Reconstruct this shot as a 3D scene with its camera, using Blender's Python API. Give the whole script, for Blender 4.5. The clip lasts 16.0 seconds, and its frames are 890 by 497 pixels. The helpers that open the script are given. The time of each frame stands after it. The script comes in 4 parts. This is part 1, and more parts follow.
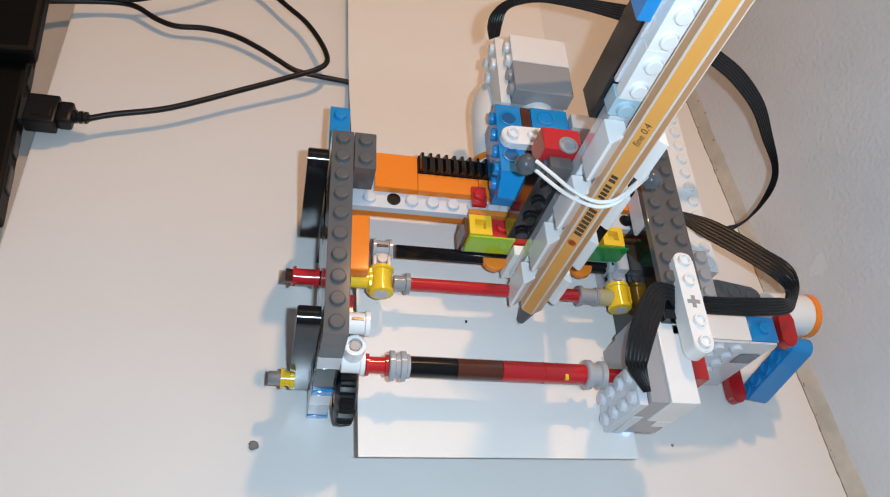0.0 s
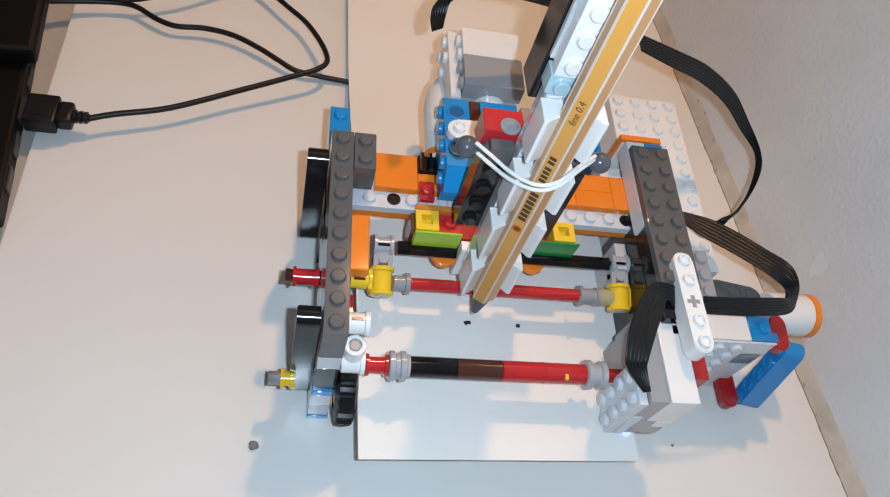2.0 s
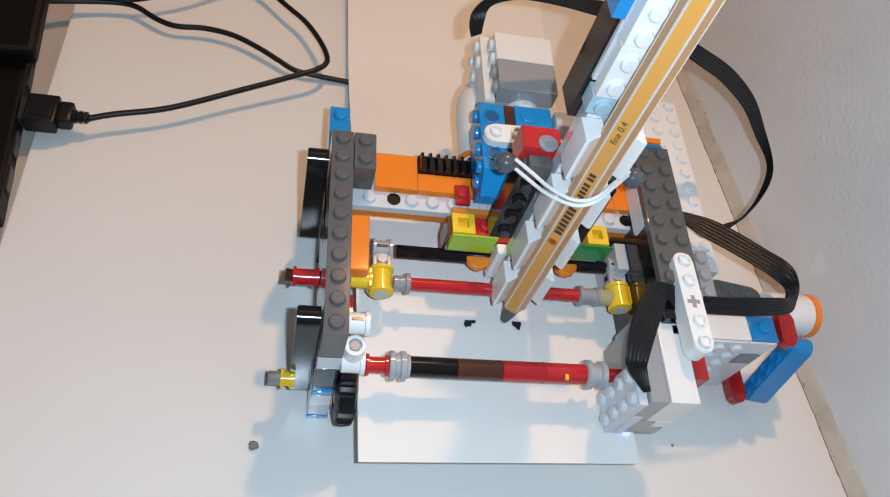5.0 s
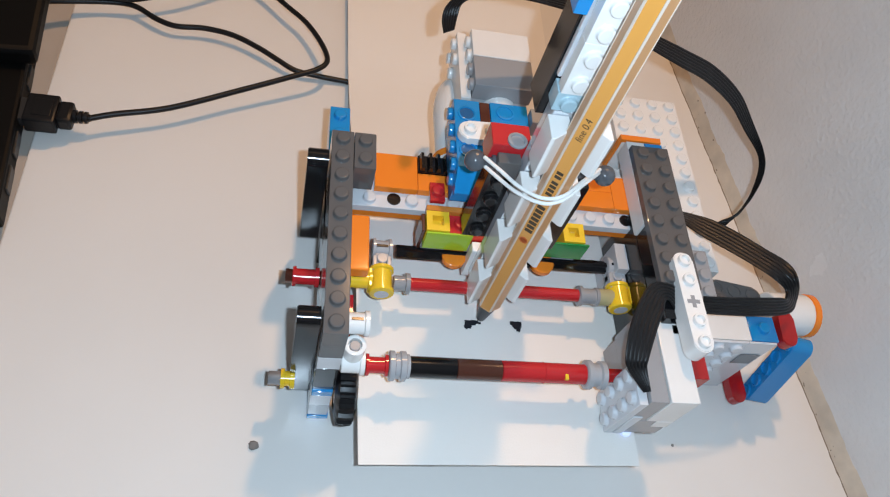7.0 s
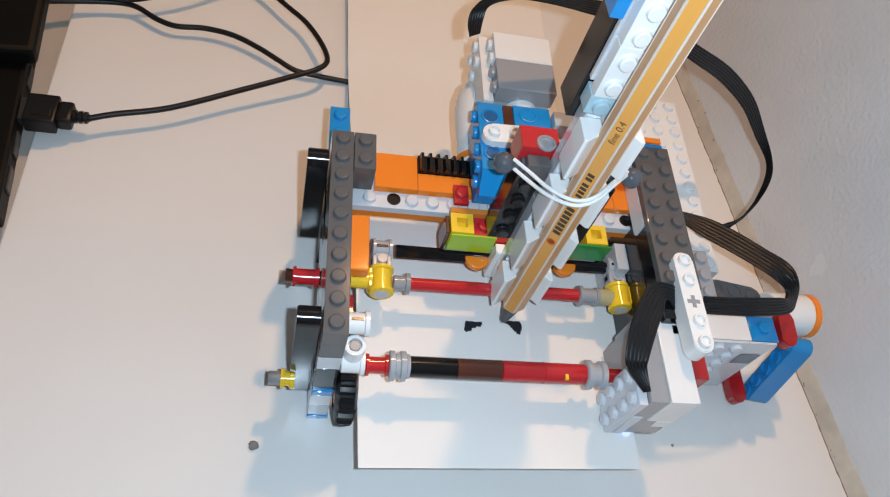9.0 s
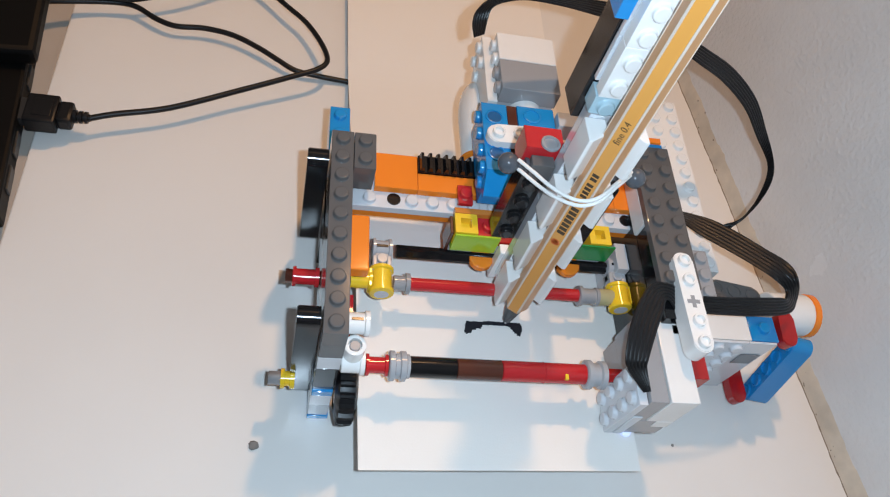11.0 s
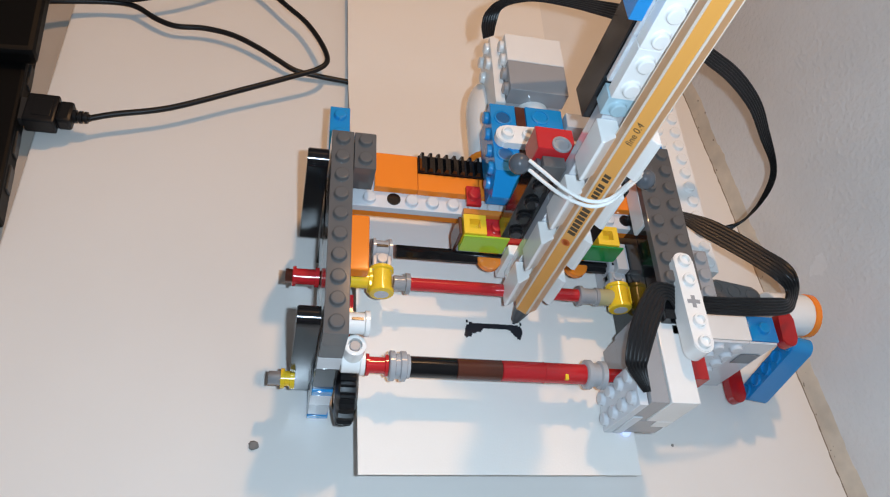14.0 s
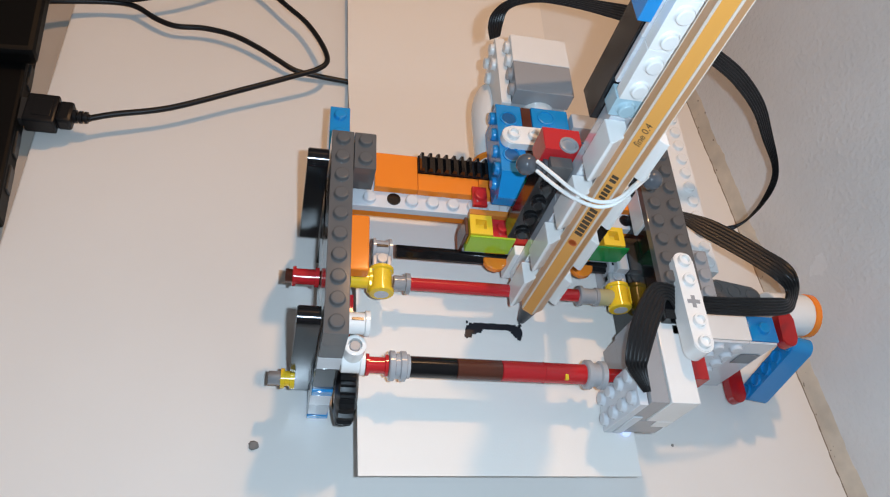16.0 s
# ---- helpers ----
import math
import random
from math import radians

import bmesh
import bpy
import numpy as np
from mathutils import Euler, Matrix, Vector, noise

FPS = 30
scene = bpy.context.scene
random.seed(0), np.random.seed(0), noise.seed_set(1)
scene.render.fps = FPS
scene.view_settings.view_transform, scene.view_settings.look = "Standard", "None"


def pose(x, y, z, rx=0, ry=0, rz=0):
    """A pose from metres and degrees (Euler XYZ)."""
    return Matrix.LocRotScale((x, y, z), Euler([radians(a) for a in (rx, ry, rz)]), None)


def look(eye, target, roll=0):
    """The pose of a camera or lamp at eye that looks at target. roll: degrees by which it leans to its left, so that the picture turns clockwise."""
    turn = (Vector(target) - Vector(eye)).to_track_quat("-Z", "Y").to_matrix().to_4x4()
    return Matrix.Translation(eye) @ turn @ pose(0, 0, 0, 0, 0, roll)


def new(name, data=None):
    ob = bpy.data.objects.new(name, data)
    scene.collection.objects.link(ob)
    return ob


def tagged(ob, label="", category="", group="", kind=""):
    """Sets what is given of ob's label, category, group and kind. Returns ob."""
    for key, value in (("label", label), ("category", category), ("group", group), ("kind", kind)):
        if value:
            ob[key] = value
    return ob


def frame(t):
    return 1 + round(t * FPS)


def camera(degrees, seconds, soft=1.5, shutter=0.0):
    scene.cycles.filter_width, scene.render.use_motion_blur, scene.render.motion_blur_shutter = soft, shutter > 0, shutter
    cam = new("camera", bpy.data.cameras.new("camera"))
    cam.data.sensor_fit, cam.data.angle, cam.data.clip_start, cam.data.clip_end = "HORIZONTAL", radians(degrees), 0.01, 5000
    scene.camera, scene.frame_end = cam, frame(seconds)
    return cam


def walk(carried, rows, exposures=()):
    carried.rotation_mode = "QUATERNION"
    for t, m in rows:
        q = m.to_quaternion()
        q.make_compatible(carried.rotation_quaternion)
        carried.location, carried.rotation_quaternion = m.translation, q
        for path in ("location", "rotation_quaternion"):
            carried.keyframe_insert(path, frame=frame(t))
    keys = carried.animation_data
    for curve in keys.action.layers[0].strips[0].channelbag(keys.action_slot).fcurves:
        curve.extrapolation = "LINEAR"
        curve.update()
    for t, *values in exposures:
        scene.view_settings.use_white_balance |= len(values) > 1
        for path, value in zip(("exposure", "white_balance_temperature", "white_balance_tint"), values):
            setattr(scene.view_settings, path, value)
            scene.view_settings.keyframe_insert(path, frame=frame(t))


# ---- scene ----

# ---- camera: held still above the toy plotter ----
MM = 0.001
EYE = Vector((-16.852, -170.43, 284.931))
RIGHT = Vector((0.97472858, -0.04126589, 0.21954801))
DOWN = Vector((0.07818652, -0.85761135, -0.50832041))
AHEAD = Vector((0.20926316, 0.51264013, -0.83271185))
CAM_POSE = Matrix(((RIGHT.x, -DOWN.x, -AHEAD.x, EYE.x * MM), (RIGHT.y, -DOWN.y, -AHEAD.y, EYE.y * MM),
                   (RIGHT.z, -DOWN.z, -AHEAD.z, EYE.z * MM), (0, 0, 0, 1)))
cam = camera(62.05, 16.0, soft=1.2)
walk(cam, [(0.0, CAM_POSE), (16.0, CAM_POSE)], exposures=[(0.0, -0.02), (11.5, -0.02), (12.0, -0.06), (16.0, -0.06)])

# ---- light: a cool torch beside the lens, a warm room lamp overhead, dim room ----
world = bpy.data.worlds.new("room_light")
scene.world = world
world.use_nodes = True
world.node_tree.nodes["Background"].inputs[0].default_value = (0.97, 0.97, 1.0, 1)
world.node_tree.nodes["Background"].inputs[1].default_value = 0.17


def lamp(name, kind, place, target, energy, colour, size):
    data = bpy.data.lights.new(name, kind)
    data.energy, data.color = energy, colour
    if kind == "AREA":
        data.shape, data.size = "DISK", size
    else:
        data.shadow_soft_size = size
    ob = new(name, data)
    ob.matrix_world = look([c * MM for c in place], [c * MM for c in target])
    return ob


torch_at = EYE + RIGHT * 15 - DOWN * 4
lamp("phone_torch", "POINT", torch_at, (60, -40, 0), 2.50, (0.63, 0.83, 1.02), 0.0025)
lamp("room_lamp", "AREA", (112, 306, 740), (55, 0, 0), 2.50, (1.0, 0.55, 0.25), 0.04)


# ---- materials ----
def material(name, colour, rough=0.3, metal=0.0, spread=0.06, grain=900.0, bump=0.015, coat=0.0, transmission=0.0, stain=0.0, stain_scale=14.0, depth=0.0004, gloss=0.5):
    m = bpy.data.materials.new(name)
    m.use_nodes = True
    nt = m.node_tree
    bsdf = nt.nodes["Principled BSDF"]
    geo = nt.nodes.new("ShaderNodeNewGeometry")
    info = nt.nodes.new("ShaderNodeObjectInfo")
    fine = nt.nodes.new("ShaderNodeTexNoise")
    fine.inputs["Scale"].default_value = grain
    fine.inputs["Detail"].default_value = 4
    broad = nt.nodes.new("ShaderNodeTexNoise")
    broad.inputs["Scale"].default_value = stain_scale
    broad.inputs["Detail"].default_value = 5
    for n in (fine, broad):
        nt.links.new(geo.outputs["Position"], n.inputs["Vector"])
    mix = nt.nodes.new("ShaderNodeMix")
    mix.data_type = "RGBA"
    mix.inputs[6].default_value = (*[c * (1 - spread - stain) for c in colour], 1)
    mix.inputs[7].default_value = (*[min(1, c * (1 + spread)) for c in colour], 1)
    add = nt.nodes.new("ShaderNodeMath")
    add.operation = "MULTIPLY_ADD"
    add.inputs[1].default_value = 0.35
    nt.links.new(info.outputs["Random"], add.inputs[0])
    nt.links.new(broad.outputs["Fac"], add.inputs[2])
    clamp = nt.nodes.new("ShaderNodeMapRange")
    clamp.inputs[1].default_value, clamp.inputs[2].default_value = 0.3, 0.95
    nt.links.new(add.outputs[0], clamp.inputs[0])
    nt.links.new(clamp.outputs[0], mix.inputs[0])
    nt.links.new(mix.outputs[2], bsdf.inputs["Base Color"])
    rr = nt.nodes.new("ShaderNodeMapRange")
    rr.inputs[3].default_value, rr.inputs[4].default_value = rough * 0.75, min(1, rough * 1.3)
    nt.links.new(broad.outputs["Fac"], rr.inputs[0])
    nt.links.new(rr.outputs[0], bsdf.inputs["Roughness"])
    bsdf.inputs["Metallic"].default_value = metal
    bsdf.inputs["Specular IOR Level"].default_value = gloss
    bsdf.inputs["Coat Weight"].default_value = coat
    bsdf.inputs["Transmission Weight"].default_value = transmission
    if bump:
        b = nt.nodes.new("ShaderNodeBump")
        b.inputs["Strength"].default_value = bump
        b.inputs["Distance"].default_value = depth
        nt.links.new(fine.outputs["Fac"], b.inputs["Height"])
        nt.links.new(b.outputs[0], bsdf.inputs["Normal"])
    return m


DARK = material("dark_grey_plastic", (0.112, 0.106, 0.104), 0.09, gloss=0.34)
MID = material("mid_grey_plastic", (0.30, 0.30, 0.31), 0.12, gloss=0.52)
LIGHT = material("light_grey_plastic", (0.50, 0.51, 0.53), 0.12, gloss=0.52)
STEELGREY = material("stone_grey_plastic", (0.38, 0.39, 0.41), 0.12, gloss=0.52)
PALE = material("pale_grey_plastic", (0.62, 0.64, 0.67), 0.12, gloss=0.52)
WHITE = material("white_plastic", (0.80, 0.79, 0.77), 0.12, gloss=0.52)
BLACK = material("black_plastic", (0.008, 0.008, 0.009), 0.12, gloss=0.5)
MATT = material("matt_black_rubber", (0.007, 0.007, 0.008), 0.36, bump=0.2, gloss=0.3)
RED = material("red_plastic", (0.50, 0.022, 0.026), 0.12, gloss=0.52)
DKRED = material("dark_red_plastic", (0.36, 0.012, 0.012), 0.12)
ORANGE = material("orange_plastic", (0.84, 0.23, 0.025), 0.09, gloss=0.3)
YELLOW = material("yellow_plastic", (0.84, 0.55, 0.03), 0.12, gloss=0.52)
TAN = material("tan_plastic", (0.45, 0.40, 0.22), 0.12)
LIME = material("lime_plastic", (0.36, 0.56, 0.03), 0.12)
GREEN = material("green_plastic", (0.008, 0.24, 0.05), 0.12)
BLUE = material("blue_plastic", (0.012, 0.235, 0.56), 0.12, gloss=0.52)
BROWN = material("brown_plastic", (0.085, 0.028, 0.018), 0.12)
BALL = material("slate_plastic", (0.085, 0.095, 0.11), 0.14, gloss=0.5)
# darker copy of the blue plastic, for shade painted into uncut holes
SHADED_BLUE = material("shaded_blue_plastic", (0.008, 0.10, 0.26), 0.2)
SLATE = material("slate_grey_plastic", (0.15, 0.16, 0.175), 0.12, gloss=0.52)
CLEAR = material("clear_grey_plastic", (0.66, 0.70, 0.75), 0.12, transmission=0.45)
AMBER = material("clear_orange_plastic", (0.88, 0.33, 0.06), 0.12, transmission=0.35)
STUDBLUE = material("sand_blue_plastic", (0.36, 0.50, 0.56), 0.12)
PEN_ORANGE = material("pen_orange_lacquer", (0.66, 0.295, 0.06), 0.3)
PEN_TAN = material("pen_side_lacquer", (0.60, 0.30, 0.125), 0.32)
PEN_STRIPE = material("pen_stripe_white", (0.66, 0.55, 0.46), 0.4)
PEN_CONE = material("pen_cone_grey", (0.040, 0.042, 0.047), 0.38)
PRINT = material("dark_print", (0.05, 0.03, 0.015), 0.5, bump=0)
MARK = material("orange_red_print", (0.60, 0.12, 0.02), 0.5, bump=0)
METAL = material("steel", (0.62, 0.62, 0.64), 0.25, metal=1.0)
INK = material("black_ink", (0.008, 0.010, 0.016), 0.45, bump=0.1)
PAPER = material("white_card", (0.80, 0.775, 0.735), 0.62, spread=0.015, bump=0.10, grain=1500)
DESK = material("white_laminate", (0.76, 0.745, 0.72), 0.20, spread=0.02, stain=0.02, bump=0.03, grain=500)
SHELF = material("grey_beige_edge", (0.48, 0.43, 0.38), 0.5, stain=0.08)
BAND = material("white_elastic", (0.82, 0.82, 0.80), 0.6)
LAPTOP = material("black_laptop", (0.003, 0.0028, 0.0028), 0.5, gloss=0.15)
PORT = material("dull_metal", (0.05, 0.05, 0.05), 0.4, metal=0.6)
CRUMB = material("grey_crumb", (0.20, 0.19, 0.18), 0.8, bump=0.5)
CAULK = material("yellowed_sealant", (0.67, 0.575, 0.465), 0.6, spread=0.10, stain=0.26, stain_scale=75, bump=0.5)
GRIME = material("dark_grime", (0.24, 0.18, 0.13), 0.8, spread=0.3, stain=0.3, stain_scale=120, bump=0.5)
WALL = material("rough_painted_plaster", (0.80, 0.77, 0.75), 0.24, stain=0.08, grain=430, bump=0.7, depth=0.0009)


# ---- mesh helpers: all lengths in millimetres ----
def mm(bm, m=None):
    if m is not None:
        bmesh.ops.transform(bm, matrix=m, verts=bm.verts)
    return bm


def part(name, bm, mat, parent=None, label="", smooth=False):
    bmesh.ops.scale(bm, vec=(MM, MM, MM), verts=bm.verts)
    me = bpy.data.meshes.new(name)
    bm.normal_update()
    flat = bm.faces.layers.int.get("flat")
    for fc in bm.faces:
        fc.smooth = smooth and len(fc.verts) < 5 and not (flat and fc[flat])
    for e in bm.edges:
        e.smooth = e.calc_face_angle(0.0) < 0.663 and all(fc.smooth for fc in e.link_faces)
    bm.to_mesh(me)
    bm.free()
    for mt in (mat if isinstance(mat, (list, tuple)) else [mat]):
        me.materials.append(mt)
    ob = new(name, me)
    if parent is not None:
        ob.parent = parent
    if label:
        tagged(ob, label)
    return ob


def thing(name, label, category, at=(0, 0, 0), group="", kind=""):
    ob = new(name)
    ob.empty_display_size = 0.01
    ob.location = [c * MM for c in at]
    return tagged(ob, label, category, group, kind)


def box(bm, x0, x1, y0, y1, z0, z1, bevel=0.25):
    """A bevelled block; its six broad faces stay flat-shaded."""
    flat = bm.faces.layers.int.get("flat") or bm.faces.layers.int.new("flat")
    r = bmesh.ops.create_cube(bm, size=1)
    vs = r["verts"]
    bmesh.ops.scale(bm, vec=(x1 - x0, y1 - y0, z1 - z0), verts=vs)
    bmesh.ops.translate(bm, vec=((x0 + x1) / 2, (y0 + y1) / 2, (z0 + z1) / 2), verts=vs)
    if bevel:
        es = {e for v in vs for e in v.link_edges}
        made = bmesh.ops.bevel(bm, geom=list(es), offset=bevel, segments=2, profile=0.5, affect="EDGES")
        rounded = set(made["faces"])
        for v in made["verts"]:
            for fc in v.link_faces:
                fc[flat] = 0 if fc in rounded else 1
    else:
        for v in vs:
            for fc in v.link_faces:
                fc[flat] = 1
    return bm


TURNS = {"z": Matrix(), "-x": Matrix.Rotation(radians(-90), 4, "Y"), "x": Matrix.Rotation(radians(90), 4, "Y"),
         "-y": Matrix.Rotation(radians(90), 4, "X"), "y": Matrix.Rotation(radians(-90), 4, "X")}


def lathe(bm, rings, at=(0, 0, 0), axis="z", seg=20):
    """A turned form from (height, radius) rings along an axis."""
    turn = Matrix.Translation(at) @ TURNS[axis]
    loops = []
    for h, r in rings:
        loops.append([bm.verts.new(turn @ Vector((r * math.cos(a), r * math.sin(a), h)))
                      for a in [2 * math.pi * k / seg for k in range(seg)]])
    for a, b in zip(loops, loops[1:]):
        for k in range(seg):
            bm.faces.new((a[k], a[(k + 1) % seg], b[(k + 1) % seg], b[k]))
    bm.faces.new(list(reversed(loops[0])))
    bm.faces.new(loops[-1])
    return bm


def stud(bm, x, y, z, axis="z", hollow=False):
    if hollow:
        lathe(bm, [(-0.2, 2.4), (1.5, 2.4), (1.7, 2.2), (1.7, 1.6), (0.3, 1.55)], (x, y, z), axis, 18)
    else:
        lathe(bm, [(-0.1, 2.9), (0.04, 2.72), (0.16, 2.54), (0.4, 2.42), (1.25, 2.4), (1.45, 2.35), (1.6, 2.2), (1.68, 2.02), (1.7, 1.8)], (x, y, z), axis, 20)


def brick(name, parent, b, mat, studs="", at=(0, 0, 0), label="", bevel=0.25, m=None, hollow=False, skip=()):
    """A moulded block b = (x0, x1, y0, y1, z0, z1) with studs on the named side at an 8 mm pitch."""
    b = [v + d for v, d in zip(b, (-at[0], -at[0], -at[1], -at[1], -at[2], -at[2]))]
    bm = bmesh.new()
    g = 0.06
    box(bm, b[0] + g, b[1] - g, b[2] + g, b[3] - g, b[4] + g * 0.5, b[5], bevel)
    n = 0

    def places(lo, hi):
        c = max(1, round((hi - lo) / 8))
        s = (hi - lo) / c
        return [lo + s * (k + 0.5) for k in range(c)]
    if studs:
        ax = studs[-1]
        if ax == "z":
            spots = [(x, y, b[5]) for x in places(b[0], b[1]) for y in places(b[2], b[3])]
        elif ax == "x":
            spots = [(b[0] if studs[0] == "-" else b[1], y, z) for y in places(b[2], b[3]) for z in places(b[4], b[5])]
        else:
            spots = [(x, b[2] if studs[0] == "-" else b[3], z) for x in places(b[0], b[1]) for z in places(b[4], b[5])]
        for s in spots:
            if n not in skip:
                stud(bm, *s, studs, hollow)
            n += 1
    mm(bm, m)
    return part(name, bm, mat, parent, label, smooth=True)


def rod(name, parent, a0, a1, at, mat, axis="x", r=2.4, cross=True, label=""):
    """A cross-shaped axle or a round pin, from a0 to a1 along its axis through at."""
    bm = bmesh.new()
    if cross:
        w, t = r, r * 0.38
        pts = [(w, -t), (w, t), (t, t), (t, w), (-t, w), (-t, t), (-w, t), (-w, -t), (-t, -t), (-t, -w), (t, -w), (t, -t)]
        ends = []
        for s in (a0, a1):
            ends.append([bm.verts.new(TURNS[axis] @ Vector((p, q, s))) for p, q in pts])
        for k in range(12):
            bm.faces.new((ends[0][k], ends[0][(k + 1) % 12], ends[1][(k + 1) % 12], ends[1][k]))
        bm.faces.new(list(reversed(ends[0])))
        bm.faces.new(ends[1])
        bmesh.ops.translate(bm, vec=at, verts=bm.verts)
    else:
        lathe(bm, [(a0, r - 0.3), (a0 + 0.3, r), (a1 - 0.3, r), (a1, r - 0.3)], at, axis)
    return part(name, bm, mat, parent, label, smooth=True)


def bush(name, parent, rings, at, mat, axis="x", label=""):
    return part(name, lathe(bmesh.new(), rings, at, axis, 24), mat, parent, label, smooth=True)


def liftarm(name, parent, n, mat, m, studs=False, width=7.6, thick=7.8, holes=True, label="", skip=(), ring=0.25):
    """A round-ended beam of n units along local x, centred in y, from z = 0 up; m places it."""
    bm = bmesh.new()
    L, r = (n - 1) * 8, width / 2
    out = [(L + r * math.sin(a), -r * math.cos(a)) for a in [math.pi * k / 10 for k in range(11)]]
    out += [(-r * math.sin(a), r * math.cos(a)) for a in [math.pi * k / 10 for k in range(11)]]
    lo = [bm.verts.new((x, y, 0)) for x, y in out]
    hi = [bm.verts.new((x, y, thick)) for x, y in out]
    for k in range(len(out)):
        bm.faces.new((lo[k], lo[(k + 1) % len(out)], hi[(k + 1) % len(out)], hi[k]))
    bm.faces.new(list(reversed(lo)))
    top = bm.faces.new(hi)
    bmesh.ops.bevel(bm, geom=list(top.edges), offset=0.35, segments=2, affect="EDGES")
    for k in range(n):
        if k in skip:
            continue
        if studs:
            stud(bm, k * 8, 0, thick, "z", True)
        elif holes:
            lathe(bm, [(-0.1, 3.1), (ring, 3.1), (ring, 2.5), (-0.6 if ring < 1 else 0.05, 2.4)], (k * 8, 0, thick), "z", 18)
    mm(bm, m)
    return part(name, bm, mat, parent, label, smooth=True)


def smooth_path(pts, per=8):
    """A smooth line through the points."""
    P = [Vector(p) for p in pts]
    P = [P[0] * 2 - P[1]] + P + [P[-1] * 2 - P[-2]]
    out = []
    for i in range(1, len(P) - 2):
        for k in range(per):
            t = k / per
            a, b, c, d = P[i - 1], P[i], P[i + 1], P[i + 2]
            out.append(0.5 * ((2 * b) + (c - a) * t + (2 * a - 5 * b + 4 * c - d) * t * t + (3 * b - a - 3 * c + d) * t ** 3))
    out.append(P[-2])
    return out


def tube(bm, path, r, seg=10):
    loops = []
    side = None
    for i, p in enumerate(path):
        t = (path[min(i + 1, len(path) - 1)] - path[max(i - 1, 0)]).normalized()
        if side is None:
            side = t.orthogonal().normalized()
        side = (side - t * side.dot(t)).normalized()
        up = t.cross(side)
        loops.append([bm.verts.new(p + (side * math.cos(a) + up * math.sin(a)) * r)
                      for a in [2 * math.pi * k / seg for k in range(seg)]])
    for a, b in zip(loops, loops[1:]):
        for k in range(seg):
            bm.faces.new((a[k], a[(k + 1) % seg], b[(k + 1) % seg], b[k]))
    bm.faces.new(list(reversed(loops[0])))
    bm.faces.new(loops[-1])
    return bm


def ribbon(bm, rows, cores=6, thick=1.0, per=8):
    """A flat ribbed cable between two edge lines; rows of (edge a, edge b)."""
    A, B = smooth_path([r[0] for r in rows], per), smooth_path([r[1] for r in rows], per)
    loops = []
    for i, (a, b) in enumerate(zip(A, B)):
        j, k = min(i + 1, len(A) - 1), max(i - 1, 0)
        t = ((A[j] + B[j]) - (A[k] + B[k])).normalized()
        w = b - a
        n = t.cross(w).normalized()
        ring = []
        steps = cores * 4
        for s in range(steps + 1):
            f = s / steps
            ring.append(a + w * f + n * thick * (0.22 + 0.3 * abs(math.sin(math.pi * f * cores))))
        for s in range(steps, -1, -1):
            f = s / steps
            ring.append(a + w * f - n * thick * (0.22 + 0.3 * abs(math.sin(math.pi * f * cores))))
        loops.append([bm.verts.new(p) for p in ring])
    c = len(loops[0])
    for a, b in zip(loops, loops[1:]):
        for k in range(c):
            bm.faces.new((a[k], a[(k + 1) % c], b[(k + 1) % c], b[k]))
    bm.faces.new(list(reversed(loops[0])))
    bm.faces.new(loops[-1])
    bmesh.ops.recalc_face_normals(bm, faces=bm.faces)
    return bm


